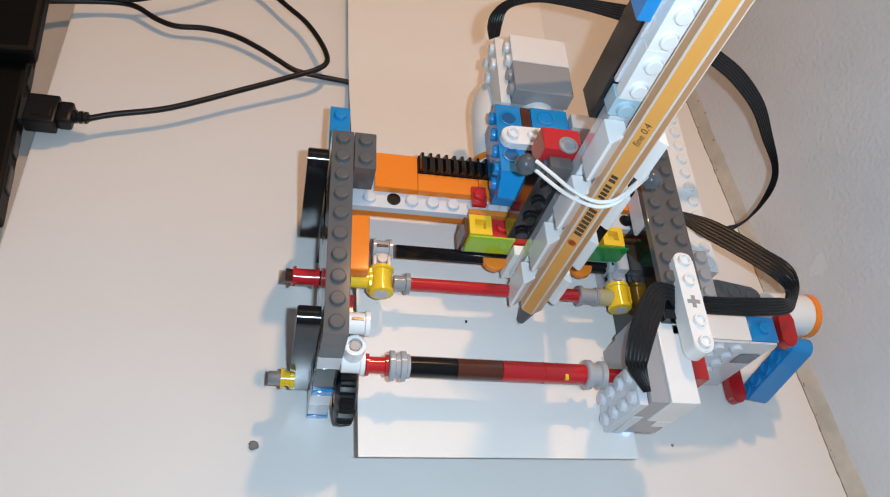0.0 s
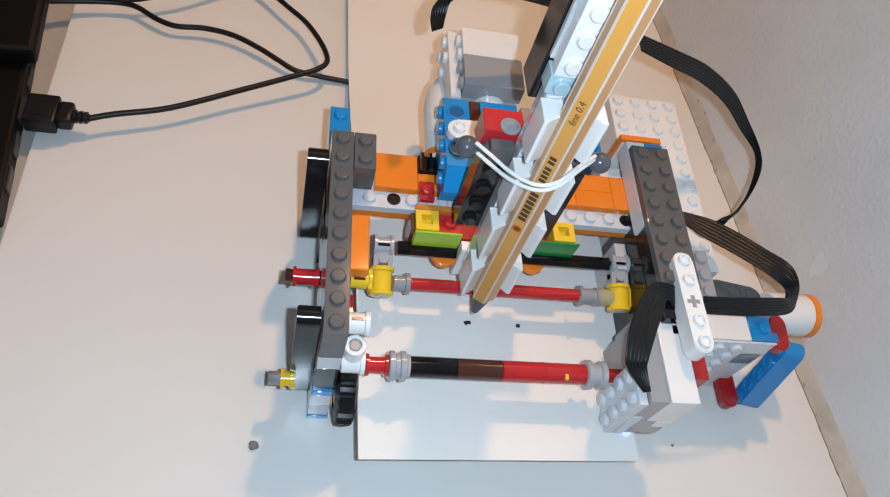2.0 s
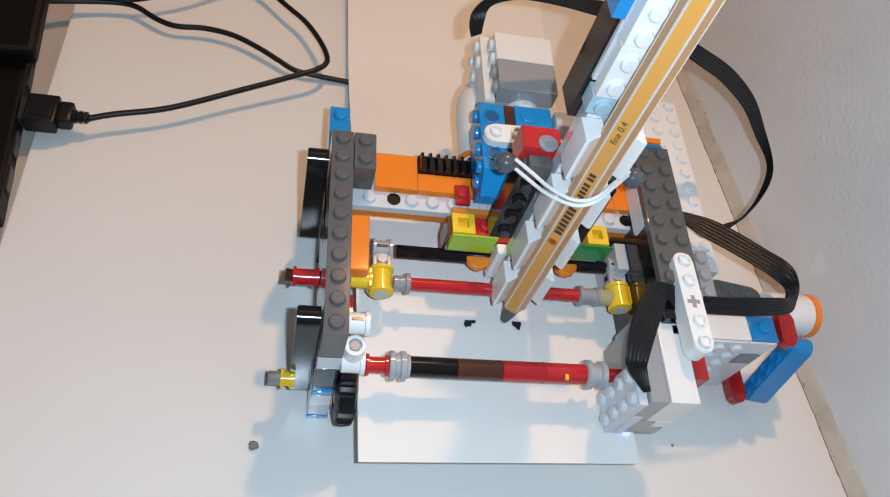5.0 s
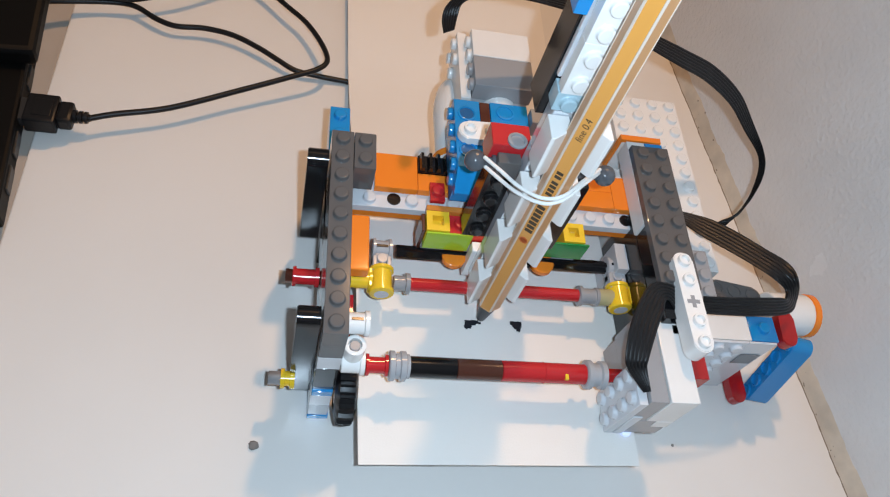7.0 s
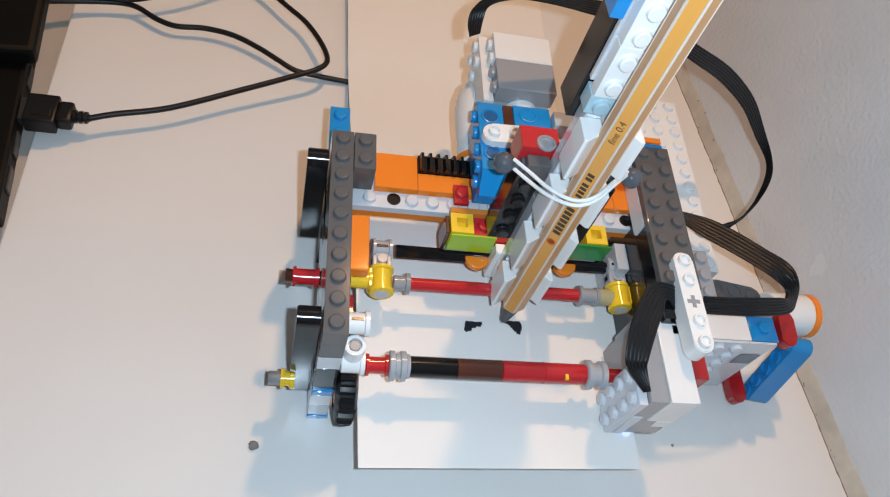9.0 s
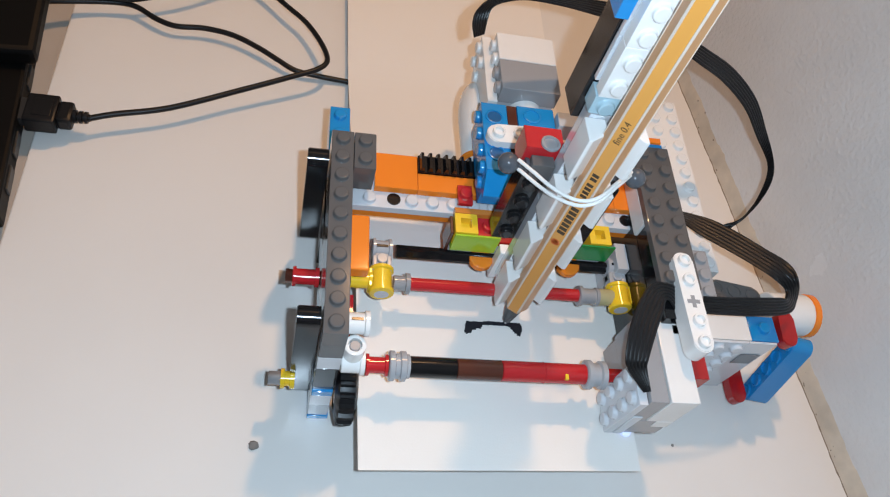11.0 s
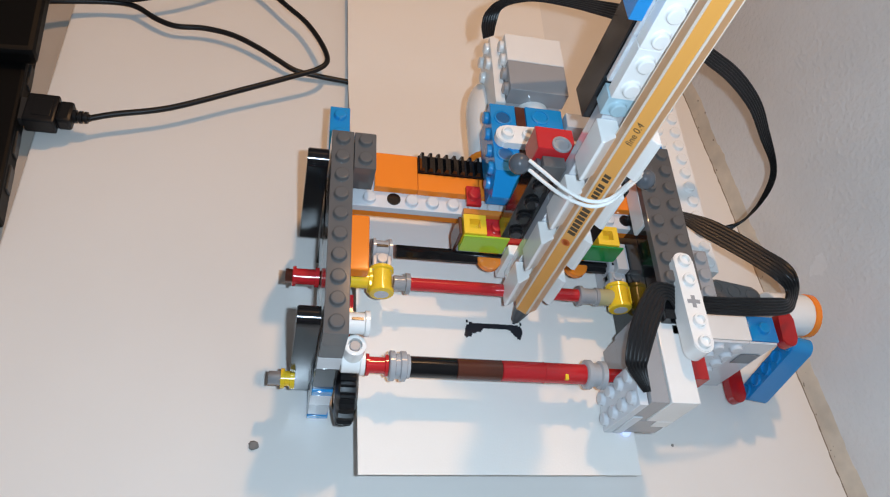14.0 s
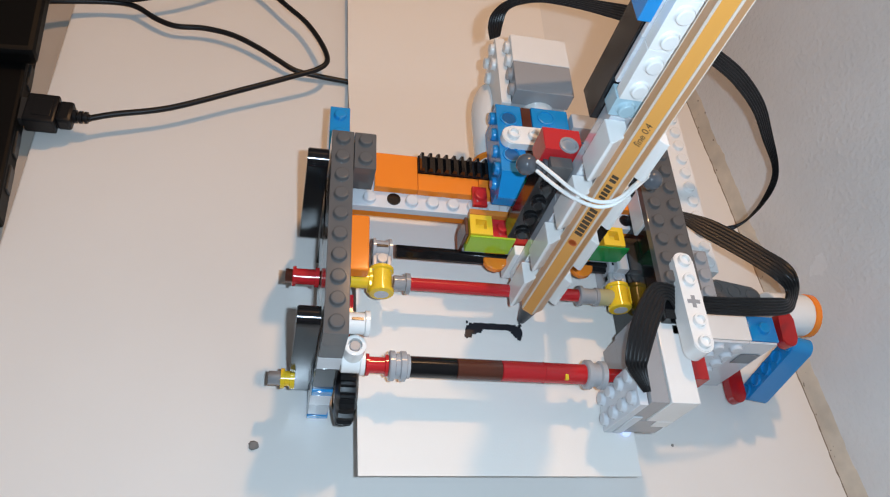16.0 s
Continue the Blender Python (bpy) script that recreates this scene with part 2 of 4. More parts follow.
# ---- setting: desk, wall, sealant, neighbouring desk edge ----
def setting():
    bm = bmesh.new()
    box(bm, -129, 298, -900, 900, -18, 0, 0.8)
    tagged(part("tabletop", bm, DESK), "glossy white laminate desk top with crumbs on it", "desk", kind="structure")
    bm = bmesh.new()
    box(bm, -700, -130, -900, 900, -30, -4, 0.8)
    tagged(part("floor_shelf", bm, SHELF), "grey beige surface beside the white desk top", "shelf", kind="structure")
    # wall: a slightly skewed, gently uneven plane
    bm = bmesh.new()
    nx, nz = 60, 40
    grid = [[bm.verts.new((0, 0, 0)) for j in range(nz + 1)] for i in range(nx + 1)]
    for i in range(nx + 1):
        for j in range(nz + 1):
            y, z = -900 + 1800 * i / nx, -40 + 1200 * j / nz
            x = 220.2 - 0.116 * y + noise.noise(Vector((y * 0.02, z * 0.02, 1))) * 0.8
            grid[i][j].co = (x, y, z)
    for i in range(nx):
        for j in range(nz):
            bm.faces.new((grid[i][j], grid[i + 1][j], grid[i + 1][j + 1], grid[i][j + 1]))
    bm.normal_update()
    top = bmesh.ops.extrude_face_region(bm, geom=list(bm.faces))
    bmesh.ops.translate(bm, vec=(60, 0, 0), verts=[v for v in top["geom"] if isinstance(v, bmesh.types.BMVert)])
    bmesh.ops.recalc_face_normals(bm, faces=bm.faces)
    tagged(part("wall_east", bm, WALL, smooth=True), "rough grey-white painted plaster wall beside the desk", "wall", kind="structure")
    # sealant: a shallow smeared fillet that runs up the wall, with a grimy seam along its foot
    bm = bmesh.new()
    ring = []
    for i in range(400):
        y = -640 + 3.2 * i
        wob = noise.noise(Vector((y * 0.05, 3, 1))) + 0.5 * noise.noise(Vector((y * 0.21, 8, 1)))
        x = 220.0 - 0.116 * y
        ring.append([bm.verts.new((x - 2.4 + wob * 0.5, y, -0.3)), bm.verts.new((x - 1.7 + wob * 0.4, y, 0.7)), bm.verts.new((x - 1.1 + wob * 0.3, y, 3.0 + wob * 0.6)),
                     bm.verts.new((x - 0.6, y, 7.0 + 1.6 * wob)), bm.verts.new((x + 1.5, y, 10.5 + 2.6 * wob))])
    for a, b in zip(ring, ring[1:]):
        for k in range(4):
            bm.faces.new((a[k], b[k], b[k + 1], a[k + 1]))
    bmesh.ops.recalc_face_normals(bm, faces=bm.faces)
    seal = tagged(part("trim", bm, CAULK, smooth=True), "stained yellowish sealant bead along the wall", "sealant", kind="structure")
    bm = bmesh.new()
    ring = []
    for i in range(600):
        y = -420 + 1.4 * i
        wob = noise.noise(Vector((y * 0.05, 3, 1))) + 0.5 * noise.noise(Vector((y * 0.21, 8, 1)))
        fat = max(0.05, 0.32 + 0.5 * noise.noise(Vector((y * 0.3, 5, 2))))
        x = 220.0 - 0.116 * y - 2.35 + wob * 0.5
        ring.append([bm.verts.new((x - fat, y, -0.1)), bm.verts.new((x - fat * 0.6, y, 0.10)), bm.verts.new((x + 0.1, y, 0.18 + fat * 0.4)), bm.verts.new((x + 0.5, y, -0.1))])
    for a, b in zip(ring, ring[1:]):
        for k in range(3):
            bm.faces.new((a[k], b[k], b[k + 1], a[k + 1]))
    bmesh.ops.recalc_face_normals(bm, faces=bm.faces)
    part("grime_seam", bm, GRIME, seal, "dark dirt caught in the seam", smooth=True)
    rnd = random.Random(4)
    bm = bmesh.new()
    for k in range(26):
        y = rnd.uniform(-130, 130)
        z = 0.6 + rnd.random() ** 2 * 9
        x = 220.0 - 0.116 * y - max(0.7, 1.9 - 0.35 * z)
        m = Matrix.Translation((x, y, z)) @ Matrix.Diagonal((0.35, rnd.uniform(0.3, 0.9), rnd.uniform(0.2, 0.5), 1))
        bmesh.ops.create_icosphere(bm, subdivisions=1, radius=1, matrix=m)
    part("speck", bm, GRIME, seal, "dark specks on the sealant", smooth=True)
    # room that closes the place around
    for nm, b in (("wall_west", (-2200, -2190, -2200, 2200, -700, 2300)), ("wall_south", (-2200, 280, -2200, -2190, -700, 2300)),
                  ("wall_north", (-2200, 280, 2190, 2200, -700, 2300)), ("floor", (-2200, 280, -2200, 2200, -720, -700)),
                  ("wall_back", (300, 310, -2200, 2200, -700, 2300))):
        bm = bmesh.new()
        box(bm, *b, 0)
        tagged(part(nm, bm, WALL), "plain painted surface of the room", "floor" if nm == "floor" else "wall", kind="structure")


# ---- sheet of card and the drawing on it ----
def drawing_sheet():
    sheet = thing("card_sheet", "plain white card sheet feeding through the toy plotter, being drawn on", "paper", (0, 0, 30))
    bm = bmesh.new()
    n = 60
    rows = []
    for i in range(n + 1):
        y = -100.2 + 330 * i / n
        f = min(1.0, max(0.0, (y + 15) / 130))
        z = -24 * f * f * (3 - 2 * f) + 0.25 * math.sin(y * 0.04)
        x0, x1 = 12.9 - 0.029 * (y + 100), 117.9 + 0.0 * y
        rows.append([bm.verts.new((x0 + (x1 - x0) * k / 8, y + 1.2 * k / 8, z - 0.25)) for k in range(9)])
    for a, b in zip(rows, rows[1:]):
        for k in range(8):
            bm.faces.new((a[k], a[k + 1], b[k + 1], b[k]))
    bm.normal_update()
    up = bmesh.ops.extrude_face_region(bm, geom=list(bm.faces))
    bmesh.ops.translate(bm, vec=(0, 0, 0.25), verts=[v for v in up["geom"] if isinstance(v, bmesh.types.BMVert)])
    bmesh.ops.recalc_face_normals(bm, faces=bm.faces)
    part("card", bm, PAPER, sheet)
    return sheet


def stroke(sheet, x0, x1, y0, y1, seed):
    """One inked band with ragged ends, thin and flat."""
    rnd = random.Random(seed)
    bm = bmesh.new()
    n = max(3, int((x1 - x0) / 0.7))
    lo = [bm.verts.new((x0 + (x1 - x0) * k / n, y0 - rnd.random() * 0.28, 0)) for k in range(n + 1)]
    hi = [bm.verts.new((x0 + (x1 - x0) * k / n + (rnd.random() - 0.5) * 0.3, y1 + rnd.random() * 0.28, 0)) for k in range(n + 1)]
    for k in range(n):
        bm.faces.new((lo[k], lo[k + 1], hi[k + 1], hi[k]))
    bm.normal_update()
    up = bmesh.ops.extrude_face_region(bm, geom=list(bm.faces))
    bmesh.ops.translate(bm, vec=(0, 0, 0.02), verts=[v for v in up["geom"] if isinstance(v, bmesh.types.BMVert)])
    bmesh.ops.recalc_face_normals(bm, faces=bm.faces)
    return part("ink_stroke", bm, INK, sheet)


# ---- the frame of the toy plotter ----
def frame_left(f):
    # tall left tower: long beam of studs over stacked blocks
    brick("beam", f, (-4, 4, -76, 4, 67.2, 76.8), DARK, "z", label="dark grey studded beam")
    brick("block", f, (-4, 4, -76, 4, 57.6, 67.2), DARK)
    brick("block", f, (-4, 4, -76, -28, 48, 57.6), PALE)
    brick("block", f, (-4, 4, -76, 4, 28.8, 48), BLACK)
    brick("plate", f, (-4, 3.6, -77, -50, 24.4, 28.8), BLUE)
    brick("block", f, (-4.2, 3.6, -77, -50, 14.6, 24.3), PALE)
    brick("block", f, (-4.2, 3.6, -77, -50, 3.3, 14.5), STEELGREY)
    brick("plate", f, (-4.2, 4.0, -77.4, -50, 0, 3.2), BLUE)
    brick("block", f, (-3.6, 3.4, -8, 24, 0, 28.8), BLACK)
    brick("block", f, (4.1, 12, -12, 4, 64, 76.8), DARK, "z", label="dark grey studded block")
    brick("block", f, (-4, 4, 4.1, 32, 44.8, 57.6), BLUE, "z", label="blue studded block")
    brick("block", f, (4, 9, -30, -17, 42, 50), BLUE)
    # upright black beams outside the tower
    for yc, z0, n in ((-2.6, 19.4, 7), (-65.6, 10, 8)):
        m = Matrix.Translation((-4.3, yc, z0 - 0.0)) @ Matrix(((0, 0, -1, 0), (0, 1, 0, 0), (1, 0, 0, 0), (0, 0, 0, 1)))
        liftarm("upright", f, n, BLACK, m, holes=False, thick=7.6, label="glossy black upright beam")
    brick("block", f, (4.2, 12, -44, -21, 55.5, 61), ORANGE, bevel=0.6)
    brick("block", f, (4.2, 8.4, -58, -46, 32, 46), RED)
    # white cross connectors that carry the front roller
    bush("connector", f, [(0, 3.2), (0.3, 3.7), (6.2, 3.7), (6.6, 4.4), (8, 4.4)], (4.2, -64, 60), WHITE, "x")
    bush("connector", f, [(0, 3.2), (0.3, 3.7), (6.2, 3.7), (6.6, 4.4), (8, 4.4)], (4.2, -73, 48), WHITE, "x")
    bush("connector", f, [(0, 3.0), (0.3, 3.7), (10, 3.7), (10.3, 3.2), (10.3, 2.4), (8, 2.3)], (8, -71.0, 48), WHITE, "z")
    rod("pin", f, 0, 1.2, (8, -71.0, 56.6), MID, "z", 1.9, False)
    for y, z, x, mat in ((-64, 63.75, 8, BLACK), (-73.4, 51.7, 8.4, YELLOW)):
        bm = bmesh.new()
        box(bm, x - 2.0, x + 2.0, y - 0.55, y + 0.55, z - 0.4, z + 0.05, 0.1)
        part("slot", bm, mat, f)
    # axle ends that stick out
    bush("bush", f, [(0, 3.7), (1.5, 3.7), (1.6, 2.8), (3.3, 2.8), (3.4, 3.7), (5, 3.7)], (-15.2, -70.2, 23), YELLOW, "x")
    rod("axle", f, -19.6, -10, (0, -70.2, 23), MID)
    rod("axle", f, -16.4, -3, (0, -39.5, 45), BROWN)
    bush("bush", f, [(0, 3.0), (0.2, 3.7), (1.4, 3.7), (1.5, 2.9), (8, 2.9), (8.1, 3.7), (9.6, 3.7)], (-14.0, -39.5, 45), RED, "x")


def tyre(f):
    wheel = part("wheel", lathe(bmesh.new(), [(0, 5), (0.3, 6), (7.2, 6), (7.5, 5)], (4.2, -74, 25), "x", 20), LIGHT, f)
    bm = bmesh.new()
    loops = []
    for h, r, ridge in ((0, 7.5, 0), (0.8, 11.2, 0.3), (1.4, 12.0, 1.1), (4.1, 12.3, 1.2), (6.8, 12.0, 1.1), (7.4, 11.2, 0.3), (8.2, 7.5, 0)):
        loops.append([bm.verts.new((4.1 + h, -74 + (r + ridge * (1 if k % 5 in (0, 1) else 0)) * math.cos(2 * math.pi * k / 90),
                                    25 + (r + ridge * (1 if k % 5 in (0, 1) else 0)) * math.sin(2 * math.pi * k / 90))) for k in range(90)])
    for a, b in zip(loops, loops[1:]):
        for k in range(90):
            bm.faces.new((a[k], a[(k + 1) % 90], b[(k + 1) % 90], b[k]))
    bmesh.ops.recalc_face_normals(bm, faces=bm.faces)
    part("tyre", bm, MATT, wheel, "black ribbed rubber tyre", smooth=True)


def rail(f):
    # studded strip, orange tiles and the toothed rack on top
    bm = bmesh.new()
    box(bm, 4.5, 122, -14.9, 8, 54.6, 58, 0.25)
    for k in range(14):
        x = 12 + 8 * k
        if k == 1 or x > 110:
            continue
        stud(bm, x, -11.3, 58)
    part("strip", bm, PALE, f, "pale grey studded strip", smooth=True)
    for x in (21.2, 115.6):
        part("pin", lathe(bmesh.new(), [(0, 2.6), (0.3, 2.6), (0.3, 2.0), (0.1, 1.9)], (x, -10.9, 58), "z"), BLACK, f)
    brick("plate", f, (4.5, 122, -14.8, 8, 51.2, 54.6), ORANGE)
    for x0, x1, y0, y1 in ((13.5, 30, -8, 8), (30, 54, -8, 0), (54, 78, -8, 0), (78, 94, -8, 0), (94, 110, -8, 0), (110, 122, -8, 8), (94, 110, 0, 8)):
        brick("tile", f, (x0, x1, y0, y1, 58, 61.4), ORANGE, bevel=0.2)
    rack = bmesh.new()
    box(rack, 30, 93.5, 0.2, 8, 58, 62.2, 0.15)
    for k in range(20):
        x = 31.6 + 3.14 * k
        vs = [rack.verts.new(p) for p in ((x - 1.15, 0.4, 62), (x + 1.15, 0.4, 62), (x + 0.5, 0.4, 64.6), (x - 0.5, 0.4, 64.6),
                                         (x - 1.15, 7.8, 62), (x + 1.15, 7.8, 62), (x + 0.5, 7.8, 64.6), (x - 0.5, 7.8, 64.6))]
        for q in ((0, 1, 2, 3), (7, 6, 5, 4), (1, 5, 6, 2), (4, 0, 3, 7), (3, 2, 6, 7)):
            rack.faces.new([vs[i] for i in q])
    part("rack", rack, BLACK, f, "black toothed gear rack")


def frame_right(f):
    brick("plate", f, (116, 132, -49, 15.9, 70.4, 73.6), DARK, "z", label="dark grey studded plate")
    brick("block", f, (116, 124, -20, 20.5, 61.5, 70.3), WHITE)
    brick("block", f, (124, 132, -49, 20.5, 60.8, 70.3), BLUE)
    brick("block", f, (116.9, 133.6, 23.4, 26, 31.2, 65.6), WHITE)
    brick("plate", f, (115.7, 133.8, 23.4, 26.2, 65.7, 67.8), ORANGE)
    brick("block", f, (115.6, 116.8, 23.4, 26.2, 48, 65.6), ORANGE)
    brick("block", f, (112, 132, 2.1, 20.9, 31.2, 51.2), WHITE)
    brick("block", f, (117, 123.9, -60, -20.1, 61.5, 70.3), BLACK)
    brick("block", f, (117, 123.9, -60, -8, 31.2, 61.4), BLACK, label="black wall block")
    brick("block", f, (124, 131, -60, 2, 31.2, 60.7), LIGHT)
    brick("block", f, (124.2, 131, -12, 1.8, 0, 31.1), LIGHT)
    brick("block", f, (112, 117, -30, -18, 31.2, 52), LIGHT)
    brick("block", f, (102, 110, 20, 29, 40, 60), BLUE, "z")
    brick("plate", f, (126, 140, -52, -30, 66, 70.2), MID, "z")
    brick("block", f, (126, 139, -52, -30, 30, 66), LIGHT)
    brick("block", f, (121, 123.8, -64, -60.1, 40, 66), MID)
    m = Matrix.Translation((124.5, -39.8, 69.5)) @ Matrix.Rotation(radians(-89), 4, "Z")
    arm = liftarm("liftarm", f, 5, WHITE, m, studs=True, skip=(2,), label="white round-ended studded beam")
    bm = bmesh.new()
    box(bm, -2.4, 2.4, -0.75, 0.75, 0, 0.45, 0.05)
    box(bm, -0.75, 0.75, -2.4, 2.4, 0, 0.42, 0.05)
    mm(bm, Matrix.Translation((124.8, -56.2, 77.0)))
    part("axle_hole", bm, MID, arm)
    brick("block", f, (127, 133, -80, -66, 54, 64), DKRED)


def roller(f):
    y, z = -73.2, 47
    r = part("roller", lathe(bmesh.new(), [(28, 3.4), (28.2, 3.75), (44.6, 3.75), (44.8, 3.4)], (0, y, z), "x", 28), BLACK, f,
             "black, brown and red round cross bar", smooth=True)
    bush("bush", r, [(0, 3.0), (0.2, 3.9), (1.2, 3.9), (1.3, 2.9), (6.6, 2.9), (6.7, 3.9), (7.8, 3.9)], (12.6, y, z), RED, "x")
    bush("ring", r, [(0, 4.6), (0.4, 5.3), (2.0, 5.3), (2.4, 4.5), (3.8, 4.5), (4.2, 5.3), (6.0, 5.3), (6.4, 4.4), (7.4, 4.2)], (20.6, y, z), STEELGREY, "x")
    bush("sleeve", r, [(0, 3.4), (0.2, 3.75), (16.3, 3.75), (16.5, 3.4)], (44.8, y, z), BROWN, "x")
    bush("sleeve", r, [(0, 3.4), (0.2, 3.75), (15.6, 3.75), (15.8, 3.95), (16, 3.75), (32, 3.75), (32.2, 3.4)], (61.3, y, z), RED, "x")
    bush("ring", r, [(0, 4.6), (0.4, 5.4), (2.2, 5.4), (2.6, 4.4), (5.4, 4.2), (5.8, 5.2), (7.6, 5.2)], (93, y, z), STEELGREY, "x")
    rod("axle", r, 100, 113, (0, y, z), DKRED, "x", 2.4)
    bm = bmesh.new()
    box(bm, 84.4, 85.6, y - 3.5, y - 1.2, z + 2.2, z + 3.4, 0.1)
    part("pin", bm, YELLOW, r)


# ---- linkage that lifts the pen: turns about the red axle ----
def lift_linkage():
    y, z = -39.5, 45
    L = thing("lift_linkage", "red axle with yellow and grey joints carrying a black lifting axle", "linkage", (0, y, z))
    rod("axle", L, 29, 97, (0, 0, 0), RED, "x", 2.5, False, label="red axle")
    for x, s in ((18.4, 1), (113.2, -1)):
        j = bush("joint", L, [(-5.5, 2.4), (-5.3, 4.4), (-5.0, 4.7), (-3.9, 4.7), (-3.6, 3.9), (3.6, 3.9), (3.9, 4.7), (5.0, 4.7), (5.3, 4.4), (5.5, 2.4)],
                 (x, 0, 0.6), YELLOW, "y", "yellow cross joint")
        bm = bmesh.new()
        box(bm, x - 0.6, x + 0.6, -2.4, 2.4, 3.8, 4.3, 0.15)
        part("slot", bm, TAN, j)
        bm = bmesh.new()
        lathe(bm, [(0, 2.7), (0.12, 2.7)], (x, -5.62, 0.6), "y", 20)
        box(bm, x - 2.2, x + 2.2, -5.72, -5.4, 0.1, 1.1, 0.05)
        box(bm, x - 0.5, x + 0.5, -5.70, -5.4, -1.6, 2.8, 0.05)
        part("pin", bm, LIGHT, j)
        bm = bmesh.new()
        box(bm, x - 5.2 if s > 0 else x + 3.6, x - 3.6 if s > 0 else x + 5.2, -3.9, 3.9, -2.6, 3.8, 0.5)
        part("cheek", bm, YELLOW, j)
        bush("arm", j, [(0, 3.1), (6.5, 3.1), (6.7, 3.7), (7.8, 3.7)], (x - 11.4 if s > 0 else x + 3.8, 0, 0.6), YELLOW, "x")
        bm = bmesh.new()
        box(bm, x - 10.4 if s > 0 else x + 6.2, x - 6.2 if s > 0 else x + 10.4, -0.5, 0.5, 3.5, 3.85, 0.1)
        part("slot", bm, BROWN, j)
        bm = bmesh.new()
        for q in (-3.4, 1.9):
            box(bm, x + q - 0.2, x + q + 1.7, 3.2, 10, -2.4, 3.0, 0.5)
        box(bm, x - 3.6, x + 3.8, 6.6, 15, -2.2, 2.2, 0.8)
        g = part("bracket", bm, STEELGREY, L, "light grey axle bracket", smooth=True)
        bush("collar", g, [(0, 3.1), (0.2, 4.1), (1.3, 4.1), (1.5, 3.3), (6.1, 3.3), (6.3, 4.1), (7.4, 4.1), (7.6, 3.1)], (x - 3.7, 13.8, 0.6), STEELGREY, "x")
        bm = bmesh.new()
        box(bm, x - 2.2, x + 2.2, 12.9, 14.0, 3.6, 4.0, 0.1)
        part("slot", bm, BLACK, g)
        bush("pip", g, [(0, 2.1), (1.0, 2.1), (1.2, 1.8)], (x + 0.1, 8.6, 2.2), STEELGREY, "z")
    bush("collar", L, [(0, 2.9), (4.2, 2.9), (4.4, 4.0), (6.0, 4.0), (6.2, 3.4)], (23, 0, 0), MID, "x")
    bush("collar", L, [(0, 3.4), (0.2, 4.0), (1.5, 4.0), (1.7, 3.1), (7.0, 3.1), (7.2, 3.6), (8.4, 3.6)], (96, 0, 0), MID, "x")
    bush("collar", L, [(0, 3.4), (6, 3.4)], (104.4, 0, 0), TAN, "x")
    rod("axle", L, 24, 113, (0, 13.5, 0.4), BLACK, "x", 2.45, label="black cross axle")
    brick("cap", L, (117.2, 123.8, 9.6, 18.6, -12, 3.4), SLATE, bevel=0.7, label="slate grey end block")
    return L


# ---- carriage that runs along the rail ----
CAR = (76.0, 0.0, 60.0)


